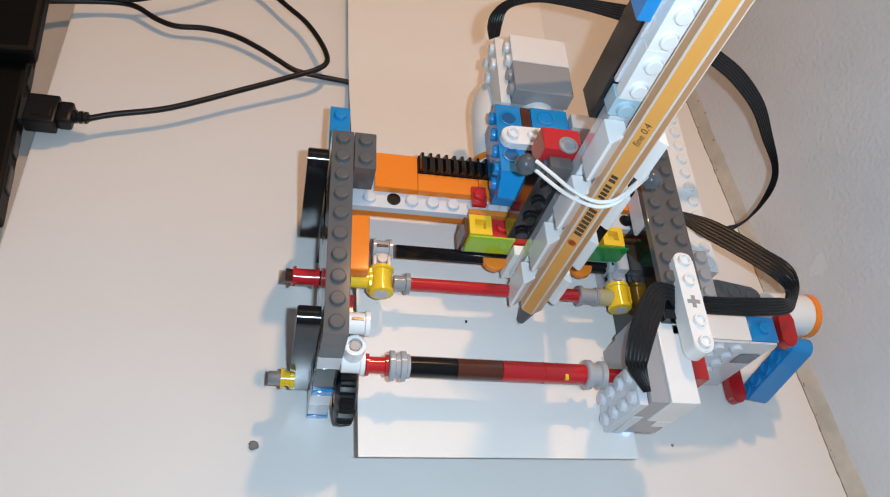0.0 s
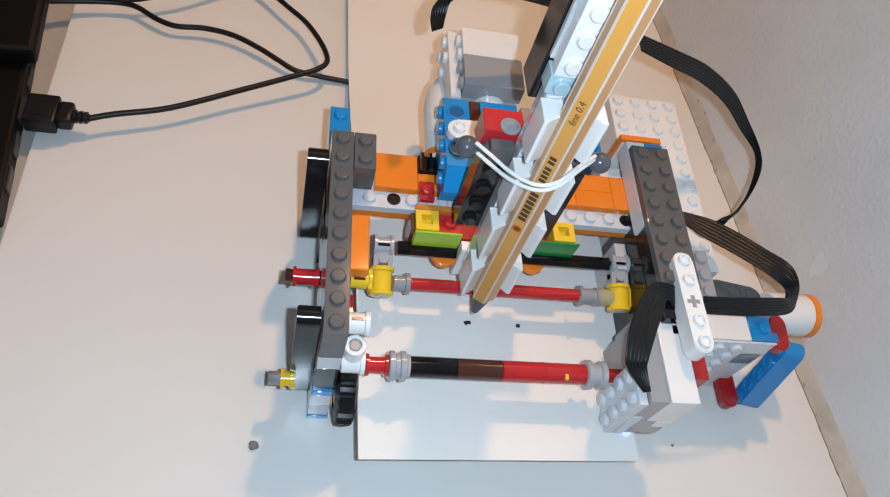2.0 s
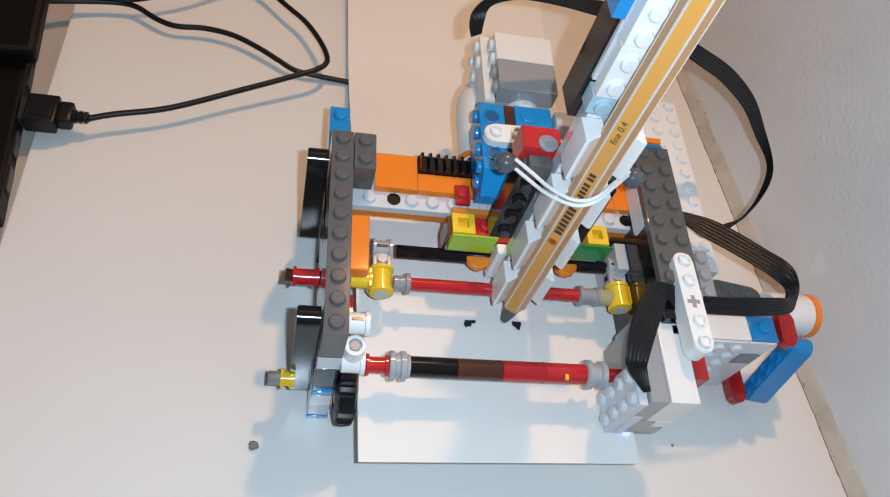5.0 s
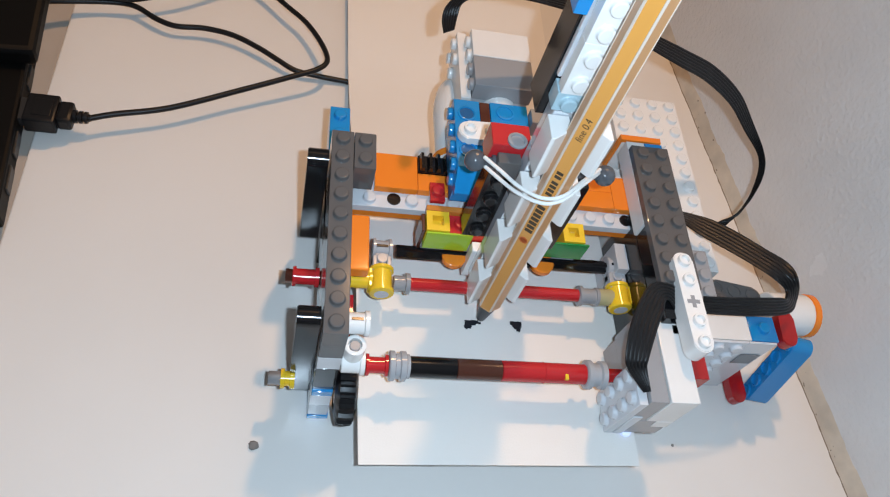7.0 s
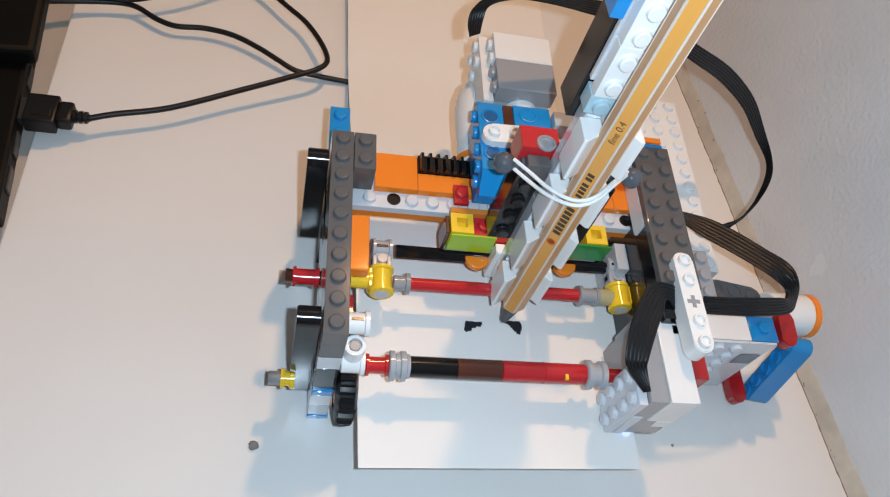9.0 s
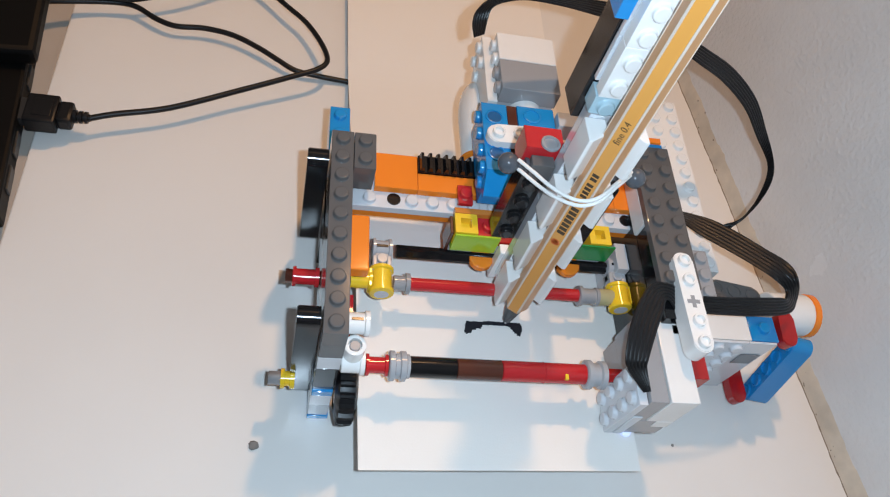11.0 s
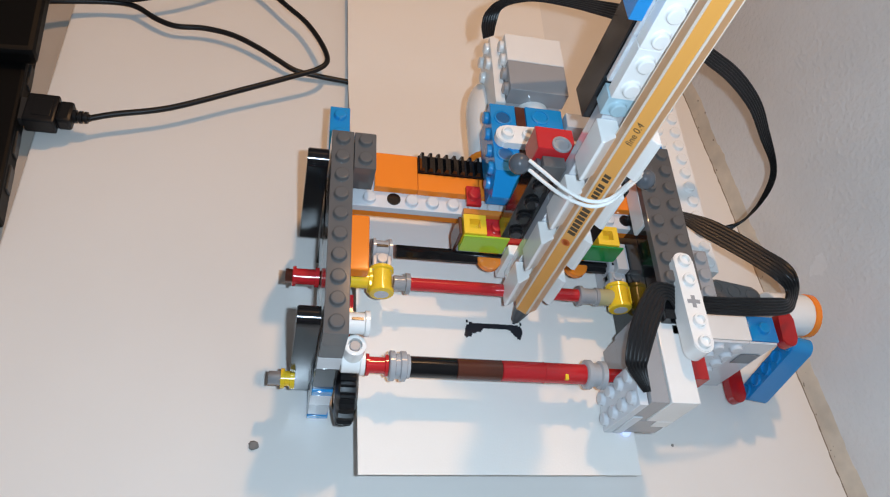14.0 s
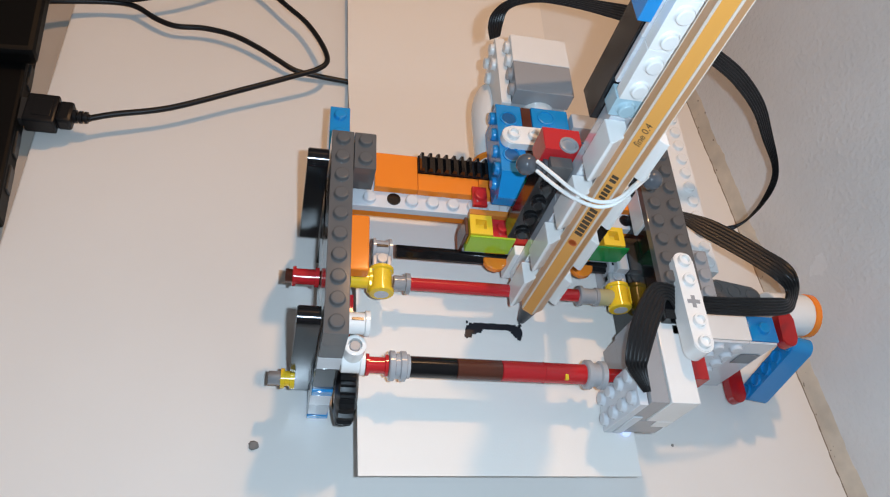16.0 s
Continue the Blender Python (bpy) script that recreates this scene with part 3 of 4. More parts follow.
def carriage():
    c = thing("pen_carriage", "colourful brick carriage with a white motor, riding on the orange rail", "carriage", CAR)
    k = dict(at=CAR)

    # blocks with a square recess at both ends of the cross bar
    def eyelet(x):
        bm = bmesh.new()
        x -= CAR[0]
        top = 62.0 - CAR[2]
        for b in ((x - 4.3, x - 2.1, -25.6, -17.2), (x + 2.1, x + 4.3, -25.6, -17.2), (x - 2.1, x + 2.1, -25.6, -23.2), (x - 2.1, x + 2.1, -19.2, -17.2)):
            box(bm, b[0], b[1], b[2], b[3], top - 8, top, 0)
        box(bm, x - 2.1, x + 2.1, -23.2, -19.2, top - 8, top - 3.6, 0)
        bmesh.ops.remove_doubles(bm, verts=bm.verts, dist=0.001)
        part("block", bm, YELLOW, c, "yellow block with a square recess")
    eyelet(53.4)
    eyelet(106.8)
    brick("plate", c, (49.2, 66, -17.1, -14.6, 58.6, 62.2), AMBER, label="clear orange plate", **k)
    brick("block", c, (49.2, 66.8, -26.6, -25.7, 50.4, 61.2), LIME, label="lime green block", bevel=0.15, **k)
    brick("block", c, (49.2, 66.8, -25.6, -17.3, 50.4, 53.9), LIME, **k)
    brick("block", c, (97, 113, -26.6, -25.7, 50.8, 61.2), GREEN, label="green block", bevel=0.15, **k)
    brick("block", c, (97, 113, -25.6, -17.3, 50.8, 53.9), GREEN, **k)
    brick("block", c, (66.9, 73.4, -31.0, -26.7, 39.5, 58.0), WHITE, **k)
    brick("block", c, (57.9, 66.4, -25.5, -17.3, 54, 60.4), RED, "z", **k)
    brick("block", c, (66.5, 101.5, -25.5, -17.3, 54, 57), DKRED, **k)
    brick("block", c, (50.4, 56.2, -13.6, -5.0, 61.5, 63.4), RED, "z", label="red studded plate", **k)
    brick("block", c, (47.6, 49.0, -25, -17.3, 47, 60), BROWN, **k)
    brick("block", c, (49.4, 112, -24.6, -17.4, 46.5, 50.3), PALE, **k)
    for x in (62.6, 98.4):
        part("disc", lathe(bmesh.new(), [(0, 4.2), (0.3, 4.7), (2.4, 4.7), (2.7, 4.2)], (x - CAR[0], -27.2 - CAR[1], 45 - CAR[2]), "z", 28), ORANGE, c, "round orange plate", smooth=True)
    brick("plate", c, (66.6, 67.8, -17.2, -8, 58.6, 72), AMBER, label="clear orange plate", **k)
    brick("block", c, (68.4, 73, -8.6, -2, 64.8, 71), GREEN, **k)
    # blue beams lying on their sides: studs to the left, round holes on top
    def holed_beam(name, x0, x1, y0, y1, z0, z1, holes, label):
        bm = bmesh.new()
        o = CAR
        box(bm, x0 - o[0], x1 - o[0], y0 - o[1], y1 - o[1], z0 - o[2], z1 - o[2], 0.25)
        for y in [y0 + 4 + 8 * k for k in range(int((y1 - y0) / 8))]:
            stud(bm, x0 - o[0], y - o[1], z1 - 4.2 - o[2], "-x")
        beam = part(name, bm, BLUE, c, label, smooth=True)
        for x, y in holes:
            bush("hole_rim", beam, [(-0.3, 3.5), (0.35, 3.5), (0.5, 3.3), (0.5, 2.9), (0.12, 2.75)], (x - o[0], y - o[1], z1 - o[2]), BLUE, "z")
            # flat darker disc: the hole's inner shade is colour, nothing is bored
            bush("bore", beam, [(0.0, 2.7), (0.14, 2.7)], (x - o[0], y - o[1], z1 - o[2]), SHADED_BLUE, "z")
    holed_beam("beam", 56.8, 66.8, -10.0, 22.0, 72.4, 81.0, ((61.6, 15.2), (61.2, -2.2)), "blue studded beam with round holes")
    brick("beam", c, (71.0, 86.0, 8.0, 22.4, 72.4, 81.0), BLUE, label="blue holed beam", **k)
    bush("hole_rim", c, [(-0.3, 3.5), (0.35, 3.5), (0.5, 3.3), (0.5, 2.9), (0.12, 2.75)], (76.8 - CAR[0], 17.6, 81 - CAR[2]), BLUE, "z")
    brick("spacer", c, (66.9, 70.9, -6, 22.0, 72.4, 80.8), BROWN, **k)
    brick("block", c, (86.2, 96, 12, 19, 76, 84), LIGHT, **k)
    bm = bmesh.new()
    vs = [bm.verts.new((x - CAR[0], y, z - CAR[2])) for x in (56.9, 66.0) for y, z in ((-10.1, 72.4), (-10.1, 80.9), (-16.6, 73.6), (-16.6, 72.4))]
    for q in ((0, 1, 2, 3), (7, 6, 5, 4), (1, 5, 6, 2), (2, 6, 7, 3), (0, 3, 7, 4), (0, 4, 5, 1)):
        bm.faces.new([vs[i] for i in q])
    bmesh.ops.recalc_face_normals(bm, faces=bm.faces)
    part("slope", bm, BLUE, c)
    bm = bmesh.new()
    stud(bm, 57 - CAR[0], -9.0, 71.6 - CAR[2], "-x")
    box(bm, 57 - CAR[0], 66 - CAR[0], -14, 20, 65 - CAR[2], 72.3 - CAR[2], 0.2)
    part("block", bm, BLUE, c, "blue block under the beam", smooth=True)
    m = Matrix.Translation((61.4 - CAR[0], 4.6, 81.1 - CAR[2])) @ Matrix.Rotation(radians(2), 4, "Z")
    liftarm("liftarm", c, 3, WHITE, m, studs=True, thick=3.4, width=8.4, label="white round-ended plate")
    return c


def carriage_motor(c):
    k = dict(at=CAR)
    body = brick("motor", c, (65.8, 90, 29.8, 45.6, 73.8, 82), MID, "-x", label="white and grey motor with side studs", **k)
    brick("cover", body, (65.8, 90, 45.7, 60.4, 73.8, 82.05), WHITE, "-x", **k)
    brick("flange", body, (61.4, 65.6, 28, 64, 60, 75.8), WHITE, **k)
    bm = bmesh.new()
    for y, z in ((60.6, 72.2), (52, 72.2), (60.6, 64), (52, 64)):
        stud(bm, 61.4 - CAR[0], y, z - CAR[2], "-x")
    part("flange_stud", bm, WHITE, body, smooth=True)
    rings = [(0, 6.4), (0.8, 7.8), (2.4, 8.3)] + [(22 + 20 * math.sin(a), 8.3 * math.cos(a) + 0.2) for a in [math.radians(9 * q) for q in range(10)]]
    bm = lathe(bmesh.new(), rings, (63.0 - CAR[0], 12.4, 57 - CAR[2]), "y", 36)
    part("barrel", bm, WHITE, body, "round white motor body", smooth=True)
    bush("ring", body, [(0, 6.9), (0.3, 8.2), (1.6, 8.4), (2.2, 7.4)], (61.6 - CAR[0], 10.4, 57 - CAR[2]), ORANGE, "y")
    bush("nose", body, [(0, 4.4), (0.5, 6.2), (1.8, 6.6), (2.4, 6.0)], (61.6 - CAR[0], 8.6, 57 - CAR[2]), WHITE, "y")
    bush("boss", body, [(0, 6.4), (0.4, 7.0), (6, 7.0)], (78 - CAR[0], 24, 69.6 - CAR[2]), WHITE, "y")
    brick("gearbox", body, (65.8, 90, 31.6, 58, 62, 73.7), LIGHT, **k)


# ---- pen holder: leaning column of slopes that rises and falls ----
TIP = Vector((75.8, -46.0, 30.0))
W = Vector((0.0128, 0.0531, 0.9985)).normalized()
V = (Vector((0.0, -1.0, 0.10)) - W * Vector((0.0, -1.0, 0.10)).dot(W)).normalized()
U = V.cross(W) * -1
LEAN = Matrix(((U.x, V.x, W.x, 0), (U.y, V.y, W.y, 0), (U.z, V.z, W.z, 0), (0, 0, 0, 1)))
SPUN = LEAN @ Matrix.Rotation(radians(33), 4, "Z")


def slope(name, parent, u0, u1, w0, w1, v0, vlo, vhi, mat):
    """A wedge whose top falls from vhi at u0 to vlo at u1."""
    bm = bmesh.new()
    q = [(u0, v0), (u1, v0), (u1, vlo), (u0 + (u1 - u0) * 0.16, vhi), (u0, vhi)]
    a = [bm.verts.new((u, v, w0)) for u, v in q]
    b = [bm.verts.new((u, v, w1)) for u, v in q]
    n = len(q)
    for k in range(n):
        bm.faces.new((a[k], a[(k + 1) % n], b[(k + 1) % n], b[k]))
    bm.faces.new(list(reversed(a)))
    bm.faces.new(b)
    bmesh.ops.recalc_face_normals(bm, faces=bm.faces)
    bmesh.ops.bevel(bm, geom=list(bm.edges), offset=0.2, segments=1, affect="EDGES")
    mm(bm, LEAN)
    return part(name, bm, mat, parent, smooth=False)


def pen_holder():
    h = thing("pen_holder", "upright column of white slopes and black plates clamping a pen", "pen holder", TIP)
    for k in range(4):
        w0 = 14.6 + 25.3 * k
        slope("slope", h, -8.6, -2.2, w0 + 0.8, w0 + 18.0, -8.0, -2.4, 1.2, WHITE)
        slope("slope", h, 10.3, 2.2, w0 + 1, w0 + 18.0, -8.0, -7.2, -0.6, WHITE)
        brick("base", h, (-7.3, 7.3, -14, -8.1, w0 + 1, w0 + (26.2 if k < 3 else 19.3)), CLEAR, m=LEAN, label="clear grey block")
    brick("base", h, (-8.4, 8, -14, -8, 110, 116.6), STUDBLUE, "y", m=LEAN, label="pale blue studded block")
    for k in range(3):
        brick("block", h, (-8, 8, -12, -7.6, 116.7 + 1.8 * (k > 0) + 16 * k, 118.5 + 16 * (k + 1)), WHITE, "y", m=LEAN, label="white studded block")
        brick("base", h, (-9, 8, -14, -12.1, 118.5 + 16 * k, 118.5 + 16 * (k + 1)), CLEAR, m=LEAN)
    brick("spine", h, (-16, -7.4, -20, -12.6, 40, 75.4), BLACK, "y", m=LEAN, label="black studded plate")
    brick("spine", h, (12.3, 20.4, -22, -14, 34, 71), BLACK, m=LEAN)
    brick("spine", h, (-9.6, 5, -26, -14.2, 102, 172), BLACK, m=LEAN, label="long black backing beam")
    brick("cap", h, (-13, -9.1, -22, -11, 140, 172), BLUE, m=LEAN)
    brick("block", h, (-17.4, -4.6, -24.4, -15.2, 75.6, 86), RED, m=LEAN, label="red block")
    part("pin", mm(lathe(bmesh.new(), [(0, 3.2), (0.7, 3.2), (0.9, 2.8), (0.9, 2.4), (0.3, 2.2)], (-9.4, -17.2, 86), "z", 20), LEAN), MID, h, smooth=True)
    brick("plate", h, (-15, -7.5, -14.9, -10.4, 75.5, 83), DARK, m=LEAN)
    for u, w0, v in ((-21.3, 78.7, -14), (22.6, 78.3, -14)):
        bm = bmesh.new()
        bmesh.ops.create_uvsphere(bm, u_segments=24, v_segments=16, radius=3.5)
        bmesh.ops.translate(bm, vec=(u, v, w0), verts=bm.verts)
        lathe(bm, [(0, 1.7), (8, 1.7)], (u, v, w0), "x" if u < 0 else "-x", 12)
        lathe(bm, [(5, 2.6), (6.2, 2.6)], (u, v, w0), "x" if u < 0 else "-x", 16)
        part("ball", mm(bm, LEAN), BALL, h, "dark grey ball pin", smooth=True)
    bm = bmesh.new()
    bmesh.ops.create_uvsphere(bm, u_segments=20, v_segments=14, radius=3.2)
    bmesh.ops.translate(bm, vec=(13.8, -15, 79), verts=bm.verts)
    part("knob", mm(bm, LEAN), BALL, h, smooth=True)
    return h


def elastic_band():
    e = thing("elastic_band", "white elastic band stretched from ball to ball across the pen", "elastic band", TIP)
    upper = [(-19.6, -12.0, 83.0), (-15.3, -6.0, 84.3), (-11.1, 0.0, 85.6), (-6.0, 4.6, 87.0), (-1.3, 5.4, 87.7), (2.9, 4.0, 88.9), (8.9, -2.0, 87.8), (17.8, -11.0, 84.4)]
    lower = [(-18.5, -13.0, 78.1), (-13.5, -6.0, 79.6), (-9.7, 0.0, 81.9), (-4.9, 4.6, 84.4), (-0.7, 5.4, 85.6), (3.6, 4.0, 87.3), (9.8, -2.0, 86.8), (18.2, -11.0, 82.7)]
    for pts in (upper, lower):
        part("strand", mm(tube(bmesh.new(), smooth_path(pts, 8), 0.62, 8), LEAN), BAND, e, smooth=True)
    return e


def lettering(name, parent, text, size, w_at, u_off, v_at, mat):
    cu = bpy.data.curves.new(name, "FONT")
    cu.body, cu.size, cu.align_y, cu.extrude = text, size, "CENTER", 0.02
    tmp = bpy.data.objects.new(name, cu)
    scene.collection.objects.link(tmp)
    bpy.context.view_layer.update()
    me = bpy.data.meshes.new_from_object(tmp.evaluated_get(bpy.context.evaluated_depsgraph_get()))
    bpy.data.objects.remove(tmp)
    bpy.data.curves.remove(cu)
    bm = bmesh.new()
    bm.from_mesh(me)
    bpy.data.meshes.remove(me)
    # text runs along the barrel, letters lie on the facing side
    m = SPUN @ Matrix(((0, -1, 0, u_off), (0, 0, 1, v_at), (1, 0, 0, w_at), (0, 0, 0, 1)))
    mm(bm, m)
    return part(name, bm, mat, parent)


def fineliner():
    p = thing("fineliner_pen", "orange hexagonal fineliner pen with white stripes, held point down", "pen", TIP)
    R = 4.55
    ang = [math.radians(60 + 60 * k + 0) for k in range(6)]
    bm = bmesh.new()
    rings = []
    for w0, r in ((14.4, R * 0.8), (15.2, R * 0.93), (16.3, R), (172, R)):
        rings.append([bm.verts.new((r * math.cos(a), r * math.sin(a), w0)) for a in ang])
    for a, b in zip(rings, rings[1:]):
        for k in range(6):
            fc = bm.faces.new((a[k], a[(k + 1) % 6], b[(k + 1) % 6], b[k]))
            fc.material_index = 0 if k == 0 else 1
    bm.faces.new(list(reversed(rings[0])))
    bm.faces.new(rings[-1])
    bmesh.ops.recalc_face_normals(bm, faces=bm.faces)
    barrel = part("barrel", mm(bm, SPUN), [PEN_ORANGE, PEN_TAN], p)
    for a in ang:
        bm = bmesh.new()
        box(bm, -0.36, 0.36, -0.3, 0.05, 16.4, 172, 0.05)
        mm(bm, SPUN @ Matrix.Translation((R * math.cos(a), R * math.sin(a), 0)) @ Matrix.Rotation(a - math.pi / 2, 4, "Z"))
        part("stripe", bm, PEN_STRIPE, barrel)
    part("cone", mm(lathe(bmesh.new(), [(3.0, 1.2), (3.4, 1.7), (4.2, 1.85), (8, 2.45), (12, 3.05), (15.8, 3.6)], (0, 0, 0), "z", 28), SPUN), PEN_CONE, p, "dark grey tapered grip", smooth=True)
    part("nib", mm(lathe(bmesh.new(), [(0, 0.3), (0.4, 0.5), (1.0, 0.6), (1.1, 0.9), (3.2, 1.0)], (0, 0, 0), "z", 16), SPUN), METAL, p, "fine metal nib", smooth=True)
    face = R * math.cos(math.radians(30)) + 0.03
    # brand mark as a plain ring and bars, the grade as words
    bm = lathe(bmesh.new(), [(0, 1.5), (0.04, 1.5), (0.04, 1.1), (0.0, 1.1)], (0, face, 62.6), "y", 24)
    part("mark", mm(bm, SPUN), MARK, barrel)
    for k in range(7):
        bm = bmesh.new()
        box(bm, -1.3, 1.3, face, face + 0.04, 67.2 + 2.05 * k, 68.7 + 2.05 * k, 0)
        part("print_bar", mm(bm, SPUN), PRINT, barrel)
    for k in range(6):
        bm = bmesh.new()
        box(bm, -1.1, 1.0, face, face + 0.04, 86.4 + 1.75 * k + (0.9 if k > 3 else 0), 87.6 + 1.75 * k + (0.9 if k > 3 else 0), 0)
        part("print_bar", mm(bm, SPUN), PRINT, barrel)
    lettering("print", barrel, "fine 0.4", 2.9, 110.6, 0.0, face, PRINT)
    return p


# ---- sensor, motor and control box ----
def colour_sensor():
    s = thing("colour_sensor", "white and grey colour sensor standing at the plotter's front corner", "sensor", (116, -73, 30))
    k = dict(at=(116, -73, 30))
    brick("body", s, (109.4, 125.8, -89.6, -57, 32, 45.9), MID, label="grey sensor core", **k)
    brick("body", s, (108.1, 115, -89.5, -57, 46, 65), MID, **k)
    brick("shell", s, (115.1, 126, -89.8, -56, 46, 66), WHITE, label="white sensor shell", **k)
    brick("shell", s, (119.5, 126, -89.9, -72, 40, 45.9), WHITE, **k)
    brick("stud_panel", s, (104.6, 108, -89.8, -74, 31.6, 63), PALE, "-x", label="pale studded side", **k)
    brick("foot", s, (108.1, 112, -90, -80, 31.6, 50), PALE, **k)
    bm = lathe(bmesh.new(), [(0, 2.2), (0.6, 2.2), (1, 1.6)], (-2, -15.6, 0.5), "z", 16)
    glow = bpy.data.materials.new("violet_light")
    glow.use_nodes = True
    b = glow.node_tree.nodes["Principled BSDF"]
    b.inputs["Emission Color"].default_value = (0.25, 0.35, 1.0, 1)
    b.inputs["Emission Strength"].default_value = 0.8
    part("light", bm, glow, s, "small violet sensor light")


def lift_motor():
    s = thing("lift_motor", "white motor with an orange end ring beside the wall", "motor", (165, -48, 0))
    k = dict(at=(165, -48, 0))
    brick("body", s, (140, 165.4, -57, -46, 4, 50), WHITE, label="white motor housing", **k)
    brick("stud_panel", s, (140, 164, -58.3, -57.1, 4, 49.8), PALE, "-y", label="light grey studded side", **k)
    brick("side_panel", s, (164.1, 176.4, -58.2, -57.1, 4, 49.8), PALE, **k)
    # thin dark grey patch on the plain side panel
    brick("vent", s, (166, 175, -58.7, -58.25, 31, 40), SLATE, **k)
    brick("body", s, (165.5, 177.5, -57, -46, 4, 40), PALE, **k)
    brick("block", s, (165.6, 177.5, -57, -46, 40.1, 50), BLUE, "z", label="blue studded block", **k)
    brick("foot", s, (140, 177, -45.9, -30, 0, 16), WHITE, **k)
    bush("barrel", s, [(0, 8.4), (0.5, 9), (17, 9), (18, 8.6)], (181 - 165, -40 + 48, 42), WHITE, "x", "round white motor body")
    bush("ring", s, [(0, 8.8), (0.2, 9.2), (2.6, 9.2), (3.0, 8.4)], (199 - 165, 8, 42), ORANGE, "x", "orange end ring")
    brick("bracket", s, (170, 182, -46, -34, 0, 40), LIGHT, **k)
    m = Matrix.Translation((154 - 165, -35 + 48, 44)) @ Matrix.Rotation(radians(-9), 4, "Z")
    liftarm("liftarm", s, 3, DARK, m, label="dark grey holed beam")


def crank():
    c = thing("crank", "blue round-ended beam with dark red links driven by the motor", "crank", (188, -58, 24))
    # local x runs up the beam, local z faces the tower
    up = Vector((0.06, 0.27, 0.961)).normalized()
    face = Vector((-0.97, 0.16, 0.08))
    face = (face - up * face.dot(up)).normalized()
    side = face.cross(up)
    m = Matrix(((up.x, side.x, face.x, 6.6), (up.y, side.y, face.y, -4.0), (up.z, side.z, face.z, -14.2), (0, 0, 0, 1)))
    liftarm("beam", c, 5, BLUE, m, thick=9.0, width=8.0, ring=1.1, label="blue holed beam")
    for (x, y, z), ang, n in (((182.6 - 188, -44.5 + 58, 45.5 - 24), -90, 2), ((178.6 - 188, -47 + 58, 9 - 24), -86, 3)):
        m = Matrix.Translation((x, y, z)) @ Matrix.Rotation(radians(ang), 4, "Z") @ Matrix.Rotation(radians(6), 4, "Y")
        liftarm("link", c, n, DKRED, m, thick=5, width=7.0, holes=False, label="dark red link")
    return c


def control_box():
    h = thing("control_box", "white studded control box with ribbon cables, behind the plotter", "control box", (140, 30, 0))
    k = dict(at=(140, 30, 0))
    brick("case", h, (123, 156, -30, 64.5, 0, 46), WHITE, **k)
    brick("lid", h, (123, 157, -28, 64, 46, 52), WHITE, "z", label="white studded lid", **k)


def ribbon_part(name, label, rows, at):
    r = thing(name, label, "cable", at)
    rows = [(Vector(a) - Vector(at), Vector(b) - Vector(at)) for a, b in rows]
    part("strip", ribbon(bmesh.new(), rows), MATT, r, smooth=True)
    return r


# ---- laptop and leads ----
def laptop():
    t = thing("laptop", "black laptop edge with a plugged-in lead", "laptop", (-133.5, 60, 0))
    turn = Matrix.Rotation(radians(5), 4, "Z")
    bm = bmesh.new()
    box(bm, -330, 0, -64, 300, 2, 14, 1.5)
    part("base", mm(bm, turn), LAPTOP, t)
    bm = bmesh.new()
    box(bm, -330, 5, 13, 300, 14.1, 24, 2.5)
    part("hinge", mm(bm, turn), LAPTOP, t, smooth=True)
    for y in (-44, -26, 12):
        bm = bmesh.new()
        box(bm, -1, 0.8, y - 6, y + 6, 5, 10, 0.3)
        part("port", mm(bm, turn), PORT, t)


def usb_lead():
    o = Vector((-120, 51, 10))
    u = thing("usb_lead", "black lead with a moulded plug, crossing the desk", "cable", o)
    bm = bmesh.new()
    box(bm, -10.4, 2.5, -7.6, 7.6, -4.2, 4.2, 1.0)
    box(bm, 2.2, 8.6, -5.6, 5.6, -3.6, 3.6, 1.5)
    box(bm, -7, 0.5, -4.6, 4.6, 4.0, 4.5, 0.2)
    plug = part("plug", bm, MATT, u, "moulded black plug", smooth=True)
    bm = bmesh.new()
    box(bm, -16, -10.5, -6, 6, -2.3, 2.3, 0.2)
    part("contact", bm, PORT, plug)
    part("strain_relief", lathe(bmesh.new(), [(0, 2.9), (1.6, 2.9), (1.8, 1.9), (2.4, 1.9), (2.6, 2.8), (3.8, 2.8), (4.0, 1.9), (4.6, 1.9), (4.8, 2.7), (6.0, 2.6), (6.2, 1.6), (7.2, 1.5)], (8.2, 0, 0), "x", 18), MATT, u, smooth=True)
    return u, o


# ---- lines of the cables and of the drawing ----
WALL_RIBBON = [((122, 42.5, 115), (119.9, 33.1, 115)), ((138.4, 37.3, 110), (133.3, 28.3, 110)), ((154.8, 36, 102), (147.7, 28.1, 102)), ((168.9, 31.3, 92), (161.9, 25.1, 92)), ((177.2, 23.7, 82), (171.5, 19.8, 82)), ((183.8, 12.7, 72), (182.1, 13.4, 70)), ((182.7, 5, 64), (179.8, 4.5, 62)), ((175.8, -1.6, 56), (172.2, -4.5, 56)), ((169.6, -5.6, 50), (165.6, -4.3, 50)), ((162.2, -11.4, 48), (160.2, -8.7, 48))]
TOP_RIBBON = [((46.3, 23.1, 111), (50.2, 25.5, 111)), ((45.5, 27.8, 113), (51.1, 30.3, 113)), ((46.8, 31.9, 116), (52.1, 33, 116)), ((52.6, 37.7, 117), (56.7, 36.3, 117)), ((65.4, 45.3, 116), (66, 40.6, 116)), ((79.8, 48.6, 114), (78.6, 42.9, 114)), ((94.8, 51.4, 112), (91.6, 43.6, 112)), ((108.3, 53.3, 110), (103.1, 43.5, 110)), ((119.3, 48.5, 109), (114.8, 38.4, 109))]
